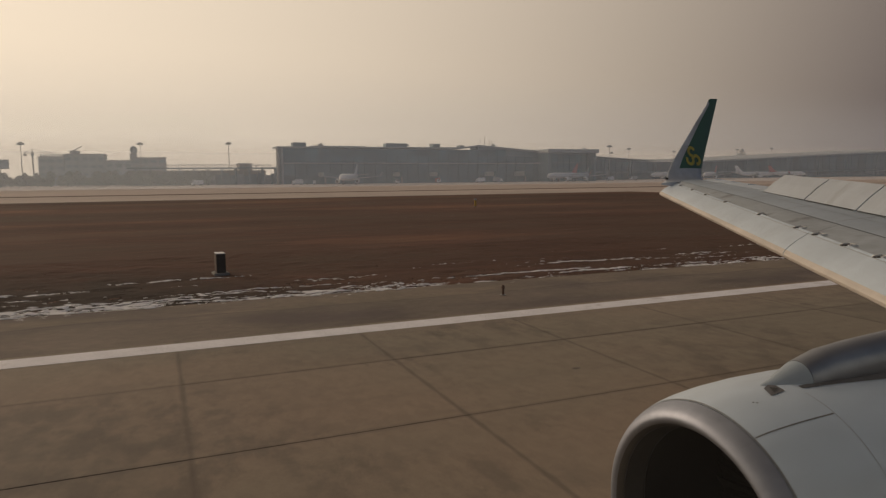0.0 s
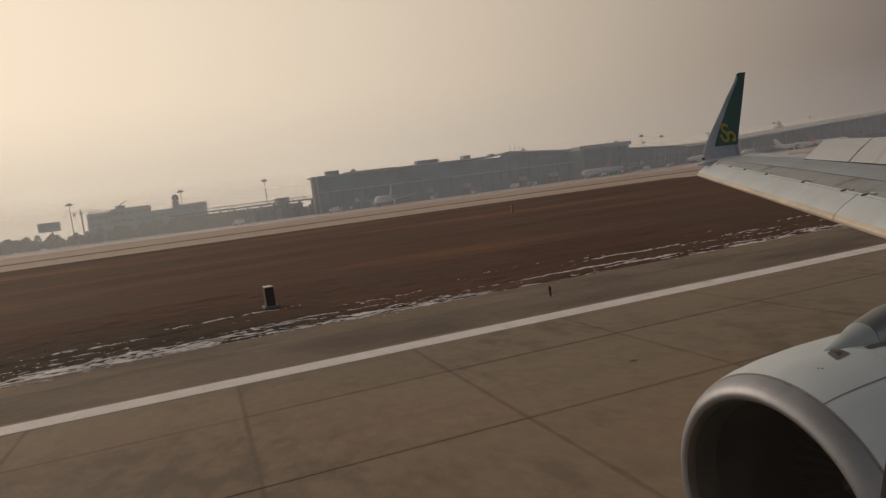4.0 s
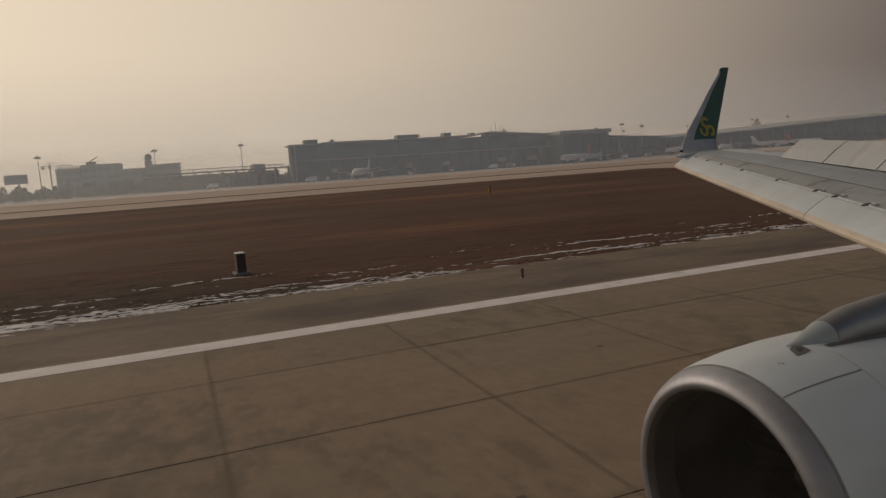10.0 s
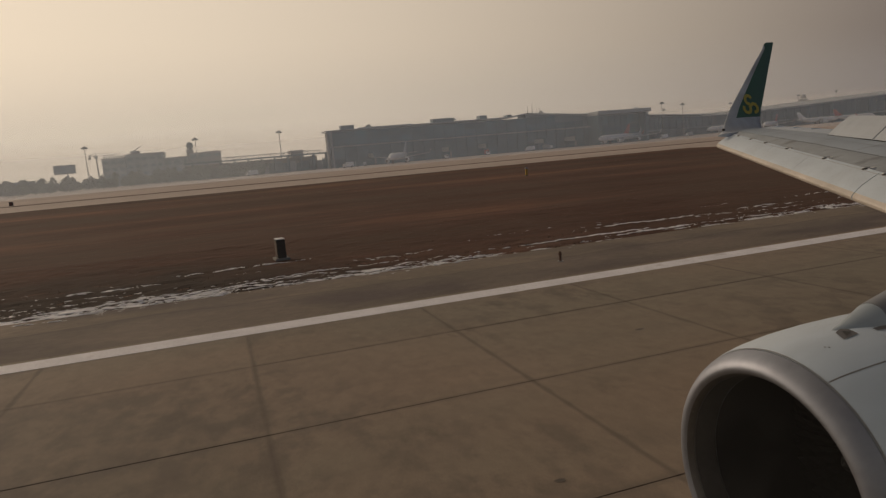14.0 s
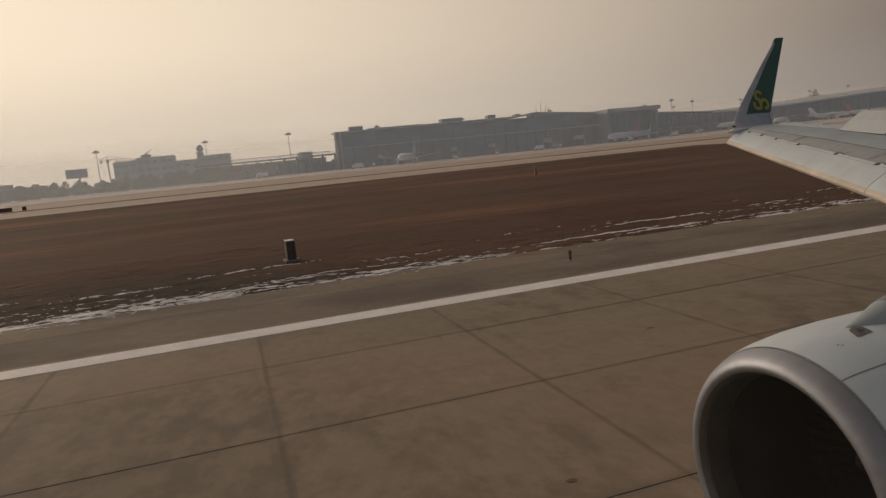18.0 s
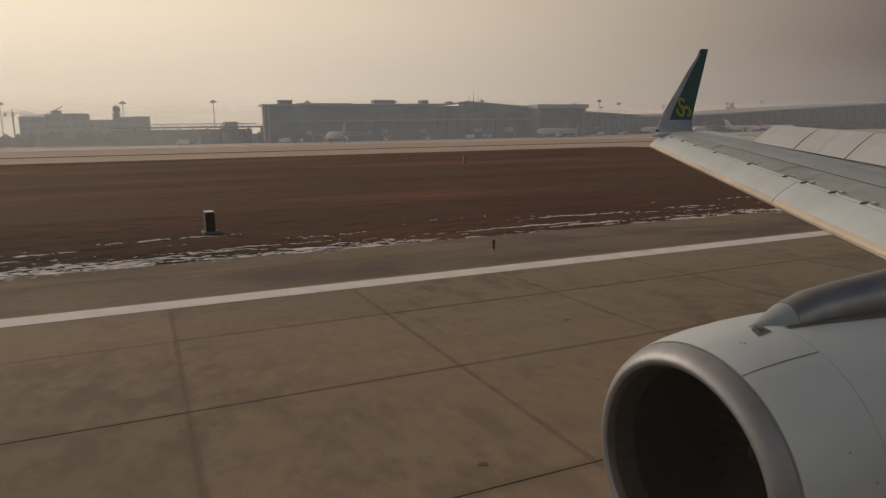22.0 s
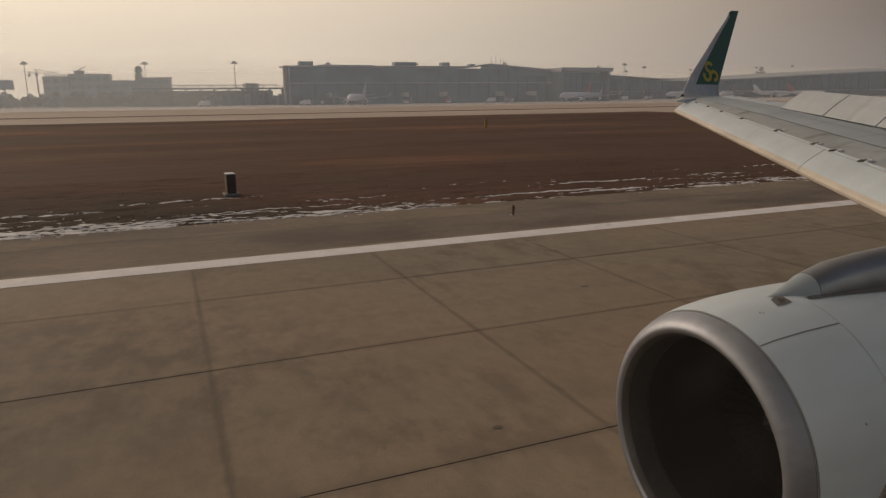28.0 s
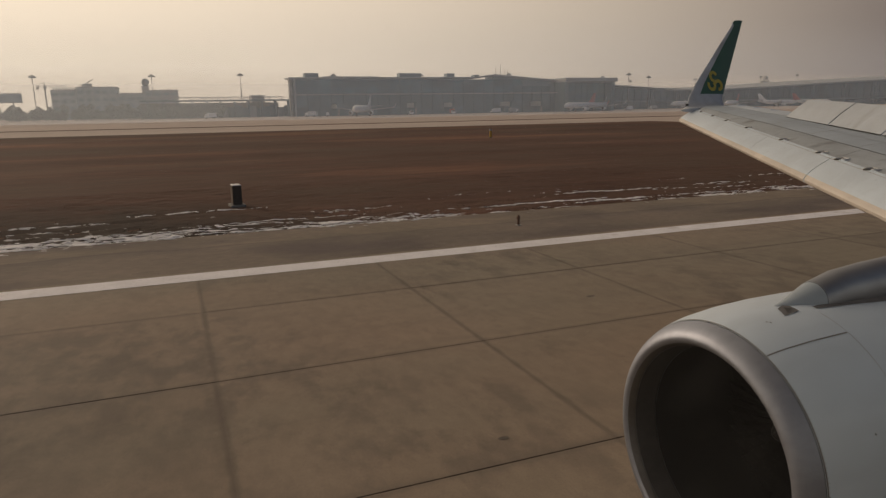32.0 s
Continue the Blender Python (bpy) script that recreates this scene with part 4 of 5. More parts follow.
for x, y, z in hole:
    dx, dz = x - WX, z - WZ
    k = min(0.55 / max(abs(dx), 1e-6), 0.72 / max(abs(dz), 1e-6))
    rect.append((WX + dx * k, 0.14 - 0.21 * dz * k, WZ + dz * k))
loft(bm, [hole, rect], caps=False)
jp("window_surround", bm, SKIN_WHITE)
bm = bmesh.new()
loft(bm, [window_loop(0.09, 0.01), [(WX + (x - WX) * k, 0.01 - 0.21 * (z - WZ) * k, WZ + (z - WZ) * k) for x, y, z in window_loop(0.09, 0.01) for k in (min(0.6 / max(abs(x - WX), 1e-6), 0.74 / max(abs(z - WZ), 1e-6)),)]], caps=False)
jp("cabin_wall", bm, CABIN)
bm = bmesh.new()
bm.faces.new([bm.verts.new(p) for p in window_loop(0.03, 0.122)])
pane = jp("window_pane", bm, pane_material(), reveal, "faintly dusty window pane")
pane.visible_shadow = False
# main gear that carries it, out of sight below
gear = jp("landing_gear", rodded((10.2, 2.0, 0.6), (10.2, 2.0, 3.4), 0.12, 0.16, 12), STEEL)
for y in (1.65, 2.35):
    jp("tyre", rodded((10.2, y - 0.2, 0.585), (10.2, y + 0.2, 0.585), 0.585, None, 32), RUBBER, gear)


# ---- runway furniture ----
def runway_sign(x, y):
    s = thing("distance_marker", "dark boxy marker sign with a snowy top in the grass", "marker sign", (x, y, -0.06), 4)
    part("body", boxed(-0.21, 0.21, -0.36, 0.36, 0.14, 1.06, bevel=0.02), SIGN_DARK, s)
    part("face", boxed(-0.219, -0.212, -0.32, 0.32, 0.2, 1.0), SIGN_BROWN, s, "dull brown sign face")
    part("top_cap", boxed(-0.215, 0.215, -0.365, 0.365, 1.061, 1.095, bevel=0.012), SNOW, s, "thin cap of old snow")
    part("base", boxed(-0.36, 0.36, -0.5, 0.5, 0.02, 0.139, bevel=0.02), CONC_WALL, s, "pale concrete plinth")
    for e in (-0.22, 0.22):
        part("bracket", boxed(-0.24, 0.24, e - 0.03, e + 0.03, 0.14, 0.19), STEEL, s)
    return s


runway_sign(2.75, 34.1)


def edge_light(x, y, z):
    s = thing("runway_edge_light", "small dark runway edge light on a short stem", "edge light", (x, y, z), group="runway edge lights")
    part("base_plate", rodded((0, 0, 0), (0, 0, 0.02), 0.12, None, 16), STEEL, s)
    part("stem", rodded((0, 0, 0.021), (0, 0, 0.26), 0.05, None, 10), LAMP_RUST, s)
    bm = rodded((0, 0, 0.261), (0, 0, 0.31), 0.07, 0.075, 12)
    rod(bm, (0, 0, 0.31), (0, 0, 0.40), 0.07, 0.035, 12)
    part("lamp_head", bm, LAMP_RUST, s)
    return s


LAMP_GLOW = bpy.data.materials.new("lit_lamp_lens")
LAMP_GLOW.use_nodes = True
LAMP_GLOW.node_tree.nodes["Principled BSDF"].inputs["Emission Color"].default_value = (1.0, 0.72, 0.32, 1)
LAMP_GLOW.node_tree.nodes["Principled BSDF"].inputs["Emission Strength"].default_value = 4.0
lit = edge_light(-8.9, 23.2, -0.008)
lit["label"] = "lit yellow runway edge light on a short stem"
part("lens", rodded((0, 0, 0.401), (0, 0, 0.45), 0.034, 0.02, 10), LAMP_GLOW, lit, "glowing amber lens")
light = edge_light(12.4, 23.1, -0.008)
for k in (-1, 1, 2):
    copy_thing(light, pose(12.4 + 60 * k, 23.1, -0.008))


def guidance_marker(x, y):
    s = thing("marker_post", "small yellow marker post in the brown grass", "marker post", (x, y, -0.06), group="grass markers")
    part("post", boxed(-0.16, 0.16, -0.1, 0.1, 0.05, 1.0, bevel=0.03), SIGN_YELLOW, s)
    part("head", boxed(-0.2, 0.2, -0.12, 0.12, 1.001, 1.2, bevel=0.03), CLAD_LIGHT, s)
    part("foot", boxed(-0.25, 0.25, -0.2, 0.2, 0, 0.05), CONC_WALL, s)
    return s


guidance_marker(44.6, 92)
copy_thing(bpy.data.objects["marker_post"], pose(-26, 70, -0.06))


def taxi_sign(x, y, w):
    s = thing("taxiway_sign", "low dark guidance sign box beside the taxiway", "taxiway sign", (x, y, -0.06), group="taxiway signs")
    part("box", boxed(-w / 2, w / 2, -0.2, 0.2, 0.25, 1.25, bevel=0.04), SIGN_DARK, s)
    for e in (-0.4, 0.4):
        part("leg", rodded((e * w, 0, 0), (e * w, 0, 0.249), 0.06), STEEL, s)
    part("face", boxed(-w / 2 + 0.15, w / 2 - 0.15, -0.212, -0.203, 0.4, 1.1), mat("sign_face", (0.16, 0.05, 0.04), 0.6, local=True), s, "dull red sign face")
    return s


taxi_sign(-54, 197.5, 4.4)
taxi_sign(-49, 197.5, 0.9)


# ---- terminal ----
def terminal_block():
    """Long glazed terminal front with rooftop plant."""
    t = thing("terminal_building", "long grey glazed terminal building with rooftop plant boxes", "terminal building", (FARX, 410, 0))
    x0, x1, xe = 67.0, 200.0, 254.0
    part("core", boxed(x0 + 1, x1, 2.0, 14, 0, 21.6), CLADDING, t)
    bm = bmesh.new()
    loft(bm, [[(x1, 1.6, 0), (x1, 14, 0), (x1, 14, 24.0), (x1, 1.6, 24.0)], [(xe, 1.6, 0), (xe, 14, 0), (xe, 14, 19.8), (xe, 1.6, 19.8)]])
    part("sloping_wing", bm, CLADDING, t)
    bm = bmesh.new()
    loft(bm, [[(x - (0.8 if x < 100 else 0), -0.6, z), (x - (0.8 if x < 100 else 0), 15, z), (x - (0.8 if x < 100 else 0), 15, z + 0.9), (x - (0.8 if x < 100 else 0), -0.6, z + 0.9)] for x, z in ((x0, 21.7), (130, 22.0), (188, 22.2), (200, 23.9), (xe, 19.9))])
    part("roof", bm, ROOF, t, "grey metal roof edge")
    part("ledge", boxed(x0, xe, -1.2, 2.0, 12.3, 13.0), CLAD_LIGHT, t, "pale ledge between the storeys")
    part("ledge", boxed(x0, xe, -0.4, 1.6, 5.0, 5.5), CLADDING, t)
    bay = (x1 - x0 - 3) / 18
    for row, (mname, z0, z1, m) in enumerate((("upper_pane", 13.05, 17.2, GLASS_DARK), ("upper_pane", 17.3, 21.6, GLASS_DARK), ("lower_pane", 5.55, 12.25, GLASS_LOW), ("ground_pane", 0.3, 4.9, GLASS_LOW))):
        me = None
        for i in range(24):
            x = x0 + 3 + i * bay
            if x + bay > xe:
                break
            if me is None:
                ob = part(mname, boxed(0, bay - 0.3, 0.9 if row < 2 else 1.35, 1.15 if row < 2 else 1.5, z0, z1), m, t)
                me = ob.data
                ob.matrix_basis = pose(x, 0, 0)
            elif not (x > 215 and row == 1):
                shared(mname, me, t, pose(x, 0, 0))
    col_me = None
    for i in range(25):
        x = x0 + 3 + i * bay - 0.15
        if x > xe - 1:
            break
        if col_me is None:
            ob = part("column", boxed(-0.35, 0.35, -0.6, 0.3, 0, 12.3, bevel=0.1), CLADDING, t)
            col_me = ob.data
            ob.matrix_basis = pose(x, 0, 0)
        else:
            shared("column", col_me, t, pose(x, 0, 0))
    part("end_pier", boxed(x0 - 0.6, x0 + 0.8, -1.0, 3.0, 0, 21.6), CONC_WALL, t)
    part("end_pier", boxed(x0 + 1.6, x0 + 2.8, -1.0, 3.0, 0, 21.6), CLAD_LIGHT, t, "white corner pier")
    for a, b, h in ((76.6, 84.7, 25.0), (136, 150, 25.2), (168.3, 173.4, 25.2), (188, 191, 24.4)):
        pb = part("plant_box", boxed(a, b, 4, 10, 22.5, h), CLADDING, t, "rooftop plant box")
        part("parapet", boxed(a - 0.2, b + 0.2, 3.8, 10.2, h, h + 0.25), CLAD_LIGHT, pb)
    part("roof_kerb", boxed(88, 122, 4, 10, 22.9, 23.4), ROOF, t)
    for x, h in ((206, 29.5), (209.5, 31.5), (213, 29), (215, 28.2)):
        part("aerial", rodded((x, 10, 22), (x, 10, h), 0.28, 0.12, 6), STEEL, t)
    # jetty stubs and ground clutter on the front
    for x in (92, 140, 165, 205, 228):
        br = part("boarding_bridge", boxed(x - 1.6, x + 1.6, -16, -1.3, 4.2, 7.0, bevel=0.3), CLAD_LIGHT, t, "boarding bridge stub")
        part("bridge_leg", boxed(x - 0.5, x + 0.5, -14, -13, 0, 4.2), STEEL, br)
        part("bridge_cab", boxed(x - 2.1, x + 2.1, -19, -16.05, 3.9, 7.2, bevel=0.4), CLADDING, br)
    return t


terminal_block()


def portal():
    t = thing("terminal_portal", "square grey entrance portal with a thick flat roof", "terminal building", (FARX, 398, 0))
    part("roof_slab", boxed(246, 287.5, -2, 46, 19.6, 22.1, bevel=0.2), ROOF, t)
    part("side_wall", boxed(247, 249.5, 0, 44, 0, 19.5), CLADDING, t)
    part("side_wall", boxed(284, 286.5, 0, 44, 0, 19.5), CLADDING, t)
    part("back_wall", boxed(249.6, 283.9, 8, 44, 0, 19.5), CLADDING, t)
    me = None
    for i in range(7):
        for j in range(3):
            x, z = 250 + i * 4.84, 1 + j * 6.1
            if me is None:
                ob = part("pane", boxed(0, 4.6, 7.6, 7.85, 0, 5.8), GLASS_DARK, t)
                me = ob.data
                ob.matrix_basis = pose(x, 0, z)
            else:
                shared("pane", me, t, pose(x, 0, z))
    return t


portal()


def concourse():
    """Curved concourse with a swooping roof that lifts towards its far end."""
    t = thing("terminal_concourse", "long curved glazed concourse under a sweeping pale roof", "terminal building", (FARX, 0, 0))
    rows = ((287, 452, 20.5), (350, 478, 18.9), (434, 512, 16.7), (500, 520, 16.9), (560, 522, 19.0), (620, 522, 21.9), (708, 520, 25.4), (800, 516, 29.0))

    def line(s):
        s = min(max(s, 0), len(rows) - 1.001)
        i = int(s)
        k = s - i
        return [p + (q - p) * k for p, q in zip(rows[i], rows[i + 1])]
    bm = bmesh.new()
    n = 42
    loft(bm, [[(x, y - 5, z - 0.4), (x + 4, y + 70, z + 2.6), (x + 4, y + 70, z + 3.6), (x, y - 5, z + 0.5)] for x, y, z in (line(7 * i / n) for i in range(n + 1))])
    part("roof", bm, ROOF, t, "pale sweeping metal roof")
    bm = bmesh.new()
    loft(bm, [[(x, y + 0.6, 0), (x, y + 60, 0), (x, y + 60, z), (x, y + 0.6, z - 0.5)] for x, y, z in (line(7 * i / n) for i in range(n + 1))])
    part("core", bm, CLADDING, t)
    bm = bmesh.new()
    loft(bm, [[(x, y - 1.2, 6.2), (x, y + 0.5, 6.2), (x, y + 0.5, 7.0), (x, y - 1.2, 7.0)] for x, y, z in (line(7 * i / n) for i in range(n + 1))])
    part("ledge", bm, CLADDING, t)
    for i in range(56):
        a, b = line(7 * i / 56), line(7 * (i + 0.93) / 56)
        for z0, f in ((0.4, None), (7.2, 1)):
            za, zb = (5.9, 5.9) if f is None else (a[2] - 1.2, b[2] - 1.2)
            bm = bmesh.new()
            loft(bm, [[(p[0], p[1], z0), (p[0], p[1] + 0.3, z0), (p[0], p[1] + 0.3, zz), (p[0], p[1], zz)] for p, zz in ((a, za), (b, zb))])
            part("pane", bm, CONCOURSE_GLASS, t)
    for i in range(0, 56, 4):
        a = line(7 * i / 56)
        part("column", rodded((a[0], a[1] - 3.5, 0), (a[0], a[1] - 4.0, a[2] - 0.6), 0.35, None, 8), CLADDING, t)
    return t


concourse()


def boxy_building(name, label, volumes, at):
    t = thing(name, label, "building", at)
    for x0, x1, y0, y1, h, m in volumes:
        body = part("block", boxed(x0, x1, y0, y1, 0, h), m, t)
        part("parapet", boxed(x0 - 0.25, x1 + 0.25, y0 - 0.25, y1 + 0.25, h, h + 0.5), CLAD_LIGHT, body)
        nb, ns = max(2, int((x1 - x0) / 4.2)), max(1, int(h / 4.2))
        me = None
        w = (x1 - x0) / nb
        for i in range(nb):
            for j in range(ns):
                m4 = pose(x0 + (i + 0.18) * w, y0, 1.2 + j * h / ns)
                if me is None:
                    ob = part("window", boxed(0, w * 0.64, -0.05, 0.1, 0, 1.9), HAZED_GLASS, body)
                    me = ob.data
                    ob.matrix_basis = m4
                else:
                    shared("window", me, body, m4)
    return t


office = boxy_building("airport_office", "hazy grey flat-roofed office building with rooftop machinery", (
    (-66.6, -52.7, 0, 26, 17.6, HAZED_WALL), (-52.6, -30, 2, 30, 19.4, HAZED_WALL), (-29.9, -14, 0, 26, 15.4, HAZED_WALL), (-13.9, -4, 2, 26, 17.2, HAZED_WALL), (-3.9, 6.2, 0, 28, 17.3, CLAD_LIGHT)), (FARX, 480, 0))
for i in range(9):
    part("roof_vent", boxed(-65.6 + i * 1.5, -64.9 + i * 1.5, 3, 4, 18.1, 19.6), CLADDING, office)
part("roof_machine", boxed(-50, -44.5, 8, 14, 19.9, 22), STEEL, office)
part("jib", rodded((-48, 10, 22), (-43, 10, 25), 0.4, 0.2, 6), STEEL, office)
rm = part("dish_frame", boxed(-15.5, -11, 6, 10, 15.9, 20.4), STEEL, office)
bm = bmesh.new()
bmesh.ops.create_uvsphere(bm, u_segments=16, v_segments=10, radius=2.3, matrix=Matrix.Translation((-13, 7, 22.6)) @ Matrix.Diagonal((1, 0.55, 1.1, 1)))
part("dish", bm, CLADDING, rm, smooth=True)
boxy_building("far_block", "pale hazy block behind the terminal", ((57, 66, 0, 20, 14.2, CONC_WALL),), (FARX, 520, 0))
boxy_building("far_block", "low hazy block beyond the bare trees", ((-190, -150, 0, 20, 11, CONC_WALL), (-149.9, -128, 2, 18, 8, CLADDING)), (FARX, 560, 0))


def viaduct():
    t = thing("elevated_road", "elevated road deck on thin piers in front of the terminal", "viaduct", (FARX, 428, 0))
    part("deck", boxed(-16, 72, 0, 9, 9.5, 10.4), CLADDING, t)
    part("railing", boxed(-16, 72, -0.15, 0.05, 11.15, 11.3), STEEL, t)
    for i in range(23):
        part("rail_post", boxed(-16 + i * 4, -15.75 + i * 4, -0.12, 0.02, 10.4, 11.15), STEEL, t)
    part("canopy", boxed(-12, 66, 5, 12, 11.9, 12.2), CLAD_LIGHT, t)
    for i in range(11):
        part("canopy_post", boxed(-11 + i * 7.6, -10.6 + i * 7.6, 6, 6.4, 10.4, 11.9), STEEL, t)
        part("pier", boxed(-12 + i * 8, -10.6 + i * 8, 3, 5, 0, 9.5, bevel=0.2), CLADDING, t)
    part("lower_building", boxed(-16, 64, 13, 20, 0, 8.8), CONC_WALL, t, "low hazy building under the deck")
    for i in range(20):
        a = -13 + i * 4.2
        part("lower_wall", boxed(a, a + 3.9, 8, 9.5, 0, 5.2 + (i * 7 % 5) * 0.5), (GLASS_LOW, CLADDING, CLAD_LIGHT)[i * 3 % 4 % 3], t)
    return t


viaduct()


def high_mast(x, y, h):
    s = thing("light_mast", "tall thin apron light mast with an umbrella head", "light mast", (x, y, 0), group="apron light masts")
    part("pole", rodded((0, 0, 0), (0, 0, h - 1.2), 0.32, 0.18, 8), STEEL, s)
    bm = rodded((0, 0, h - 1.2), (0, 0, h), 2.3, 0.35, 12)
    part("head", bm, STEEL, s)
    for k in range(6):
        a = 2 * math.pi * k / 6
        part("lamp", boxed(1.5 * math.cos(a) - 0.35, 1.5 * math.cos(a) + 0.35, 1.5 * math.sin(a) - 0.35, 1.5 * math.sin(a) + 0.35, h - 1.75, h - 1.2), CLADDING, s)
    return s


for x, y, h in ((-70.7, 450, 25.5), (-8.5, 450, 26), (42.8, 450, 26.8), (107.7, 475, 28), (172.3, 475, 28.3), (244.6, 475, 29), (329.3, 440, 27.6), (372, 470, 27), (417.3, 600, 33), (424, 610, 30), (459.8, 610, 29), (546.6, 610, 31), (642.8, 610, 34), (700, 610, 36), (-150, 470, 26)):
    high_mast(x + FARX, y, h)


def tower_crane(x, y):
    s = thing("tower_crane", "distant yellowish tower crane in the haze", "crane", (x, y, 0))
    part("mast", boxed(-0.4, 0.4, -0.4, 0.4, 0, 21), STEEL, s)
    part("jib", boxed(-5, 13, -0.3, 0.3, 21.3, 21.7), STEEL, s)
    part("cab", boxed(-0.8, 0.8, -0.8, 0.8, 19.6, 21.2), CLADDING, s)
    bm = rodded((0, 0, 21.8), (0, 0, 24), 0.4, 0.2, 6)
    rod(bm, (0, 0, 24), (11, 0, 21.8), 0.12)
    rod(bm, (0, 0, 24), (-4.5, 0, 21.8), 0.12)
    part("apex", bm, STEEL, s)
    part("counterweight", boxed(-5, -3.4, -0.8, 0.8, 19.4, 21), CONC_WALL, s)


tower_crane(-75 + FARX, 520)
bb = thing("billboard", "large blue-grey billboard on a single post", "billboard", (-77.5 + FARX, 420, 0))
part("panel", boxed(-5.2, 5.2, -0.4, 0.4, 10.0, 14.4), BILLBOARD, bb)
part("frame", boxed(-5.5, 5.5, 0.41, 0.6, 9.7, 14.7), STEEL, bb)
part("post", rodded((1.2, 0.2, 0), (1.2, 0.2, 10.0), 0.5, 0.4, 10), STEEL, bb)


def airliner(at, turn, fin=JET_WHITE, group="parked airliners", label="white parked airliner with winglets", belly=None):
    """A parked twin jet: nose along -y, wheels on the ground."""
    j = thing("parked_airliner", label, "airliner", (at[0], at[1], 0), turn, group)
    prof = ((-18.5, 0.02, 3.5), (-18.1, 0.55, 3.55), (-17.2, 1.1, 3.7), (-15.6, 1.65, 3.95), (-13.5, 1.95, 4.1), (6, 1.97, 4.1), (10, 1.75, 4.3), (14, 1.1, 4.75), (17.5, 0.45, 5.1), (18.8, 0.1, 5.2))
    part("fuselage", loft(bmesh.new(), [[(r * math.sin(2 * math.pi * k / 20), y, z + r * math.cos(2 * math.pi * k / 20)) for k in range(20)] for y, r, z in prof]), JET_WHITE, j, smooth=True)
    part("cockpit_windows", boxed(-0.95, 0.95, -16.75, -15.9, 4.35, 4.85, bevel=0.1), SIGN_DARK, j)
    for e in (-1, 1):
        w = [[(e * x, y0, z), (e * x, (y0 + y1) / 2, z + t), (e * x, y1, z), (e * x, (y0 + y1) / 2, z - t * 0.6)] for x, y0, y1, z, t in ((1.0, -4.5, 3.0, 3.0, 0.45), (6.5, -1.2, 2.9, 3.5, 0.28), (16.6, 4.3, 5.9, 4.6, 0.1))]
        wp = part("wing", loft(bmesh.new(), w), JET_GREY, j)
        part("winglet", loft(bmesh.new(), [[(e * x, y0, z), (e * (x + 0.08), (y0 + y1) / 2, z), (e * x, y1, z), (e * (x - 0.08), (y0 + y1) / 2, z)] for x, y0, y1, z in ((16.6, 4.35, 5.9, 4.6), (16.95, 4.9, 6.0, 5.2), (17.5, 6.3, 6.9, 7.0))]), fin, wp)
        eng = part("engine", loft(bmesh.new(), [[(e * 5.75 + r * math.sin(2 * math.pi * k / 16), y, 1.85 + r * math.cos(2 * math.pi * k / 16)) for k in range(16)] for y, r in ((-5.6, 0.85), (-5.5, 1.02), (-4.6, 1.2), (-3.2, 1.18), (-1.4, 0.8))]), JET_WHITE, j, smooth=True)
        part("inlet", rodded((e * 5.75, -5.62, 1.85), (e * 5.75, -5.5, 1.85), 0.8, None, 16), SIGN_DARK, eng)
        part("pylon", boxed(e * 5.75 - 0.2, e * 5.75 + 0.2, -3.8, 0.5, 2.7, 3.5), JET_GREY, eng)
        part("tailplane", loft(bmesh.new(), [[(e * x, y0, z), (e * x, (y0 + y1) / 2, z + 0.15), (e * x, y1, z), (e * x, (y0 + y1) / 2, z - 0.1)] for x, y0, y1, z in ((0.4, 13.2, 17.2, 5.2), (6.2, 17.0, 18.6, 5.8))]), JET_GREY, j)
        part("main_gear", boxed(e * 3.8 - 0.5, e * 3.8 + 0.5, -0.4, 0.8, 0, 2.6, bevel=0.2), SIGN_DARK, j)
    part("tail_fin", loft(bmesh.new(), [[(0, y0, z), (t, (y0 + y1) / 2, z), (0, y1, z), (-t, (y0 + y1) / 2, z)] for y0, y1, z, t in ((9.2, 16.8, 5.6, 0.3), (11.6, 17.4, 7.2, 0.25), (16.2, 18.9, 12.0, 0.1))]), fin, j)
    part("nose_gear", boxed(-0.25, 0.25, -13.6, -12.9, 0, 2.4, bevel=0.1), SIGN_DARK, j)
    part("window_row", boxed(-1.985, 1.985, -13, 11, 4.55, 4.8), JET_GREY, j)
    return j


airliner((100 + FARX, 372), -31)
airliner((250 + FARX, 384), -66, JET_RED, label="white parked airliner with a red tail")
airliner((272 + FARX, 396), -58, JET_WHITE)
airliner((415 + FARX, 468), -100, JET_WHITE)
airliner((470 + FARX, 476), -62, JET_RED, label="white parked airliner with a red tail")
airliner((528 + FARX, 480), 70, JET_WHITE)
airliner((575 + FARX, 482), 64, JET_RED, label="white parked airliner with a red tail")


def service_truck(x, y, turn, label="small white apron service truck", m=None):
    s = thing("service_truck", label, "truck", (x, y, 0), turn, "apron vehicles")
    part("cab", boxed(-3.0, -1.3, -1.1, 1.1, 0.5, 2.4, bevel=0.15), JET_WHITE, s)
    part("cargo_box", boxed(-1.2, 3.2, -1.2, 1.2, 0.7, 3.1, bevel=0.08), m or CLAD_LIGHT, s)
    part("windscreen", boxed(-3.03, -2.9, -0.9, 0.9, 1.5, 2.2), SIGN_DARK, s)
    for a in (-2.2, 2.0):
        for e in (-1, 1):
            part("wheel", rodded((a, e * 0.85, 0.45), (a, e * 1.15, 0.45), 0.45, None, 12), RUBBER, s)
    return s


service_truck(72 + FARX, 380, 0, m=JET_WHITE)
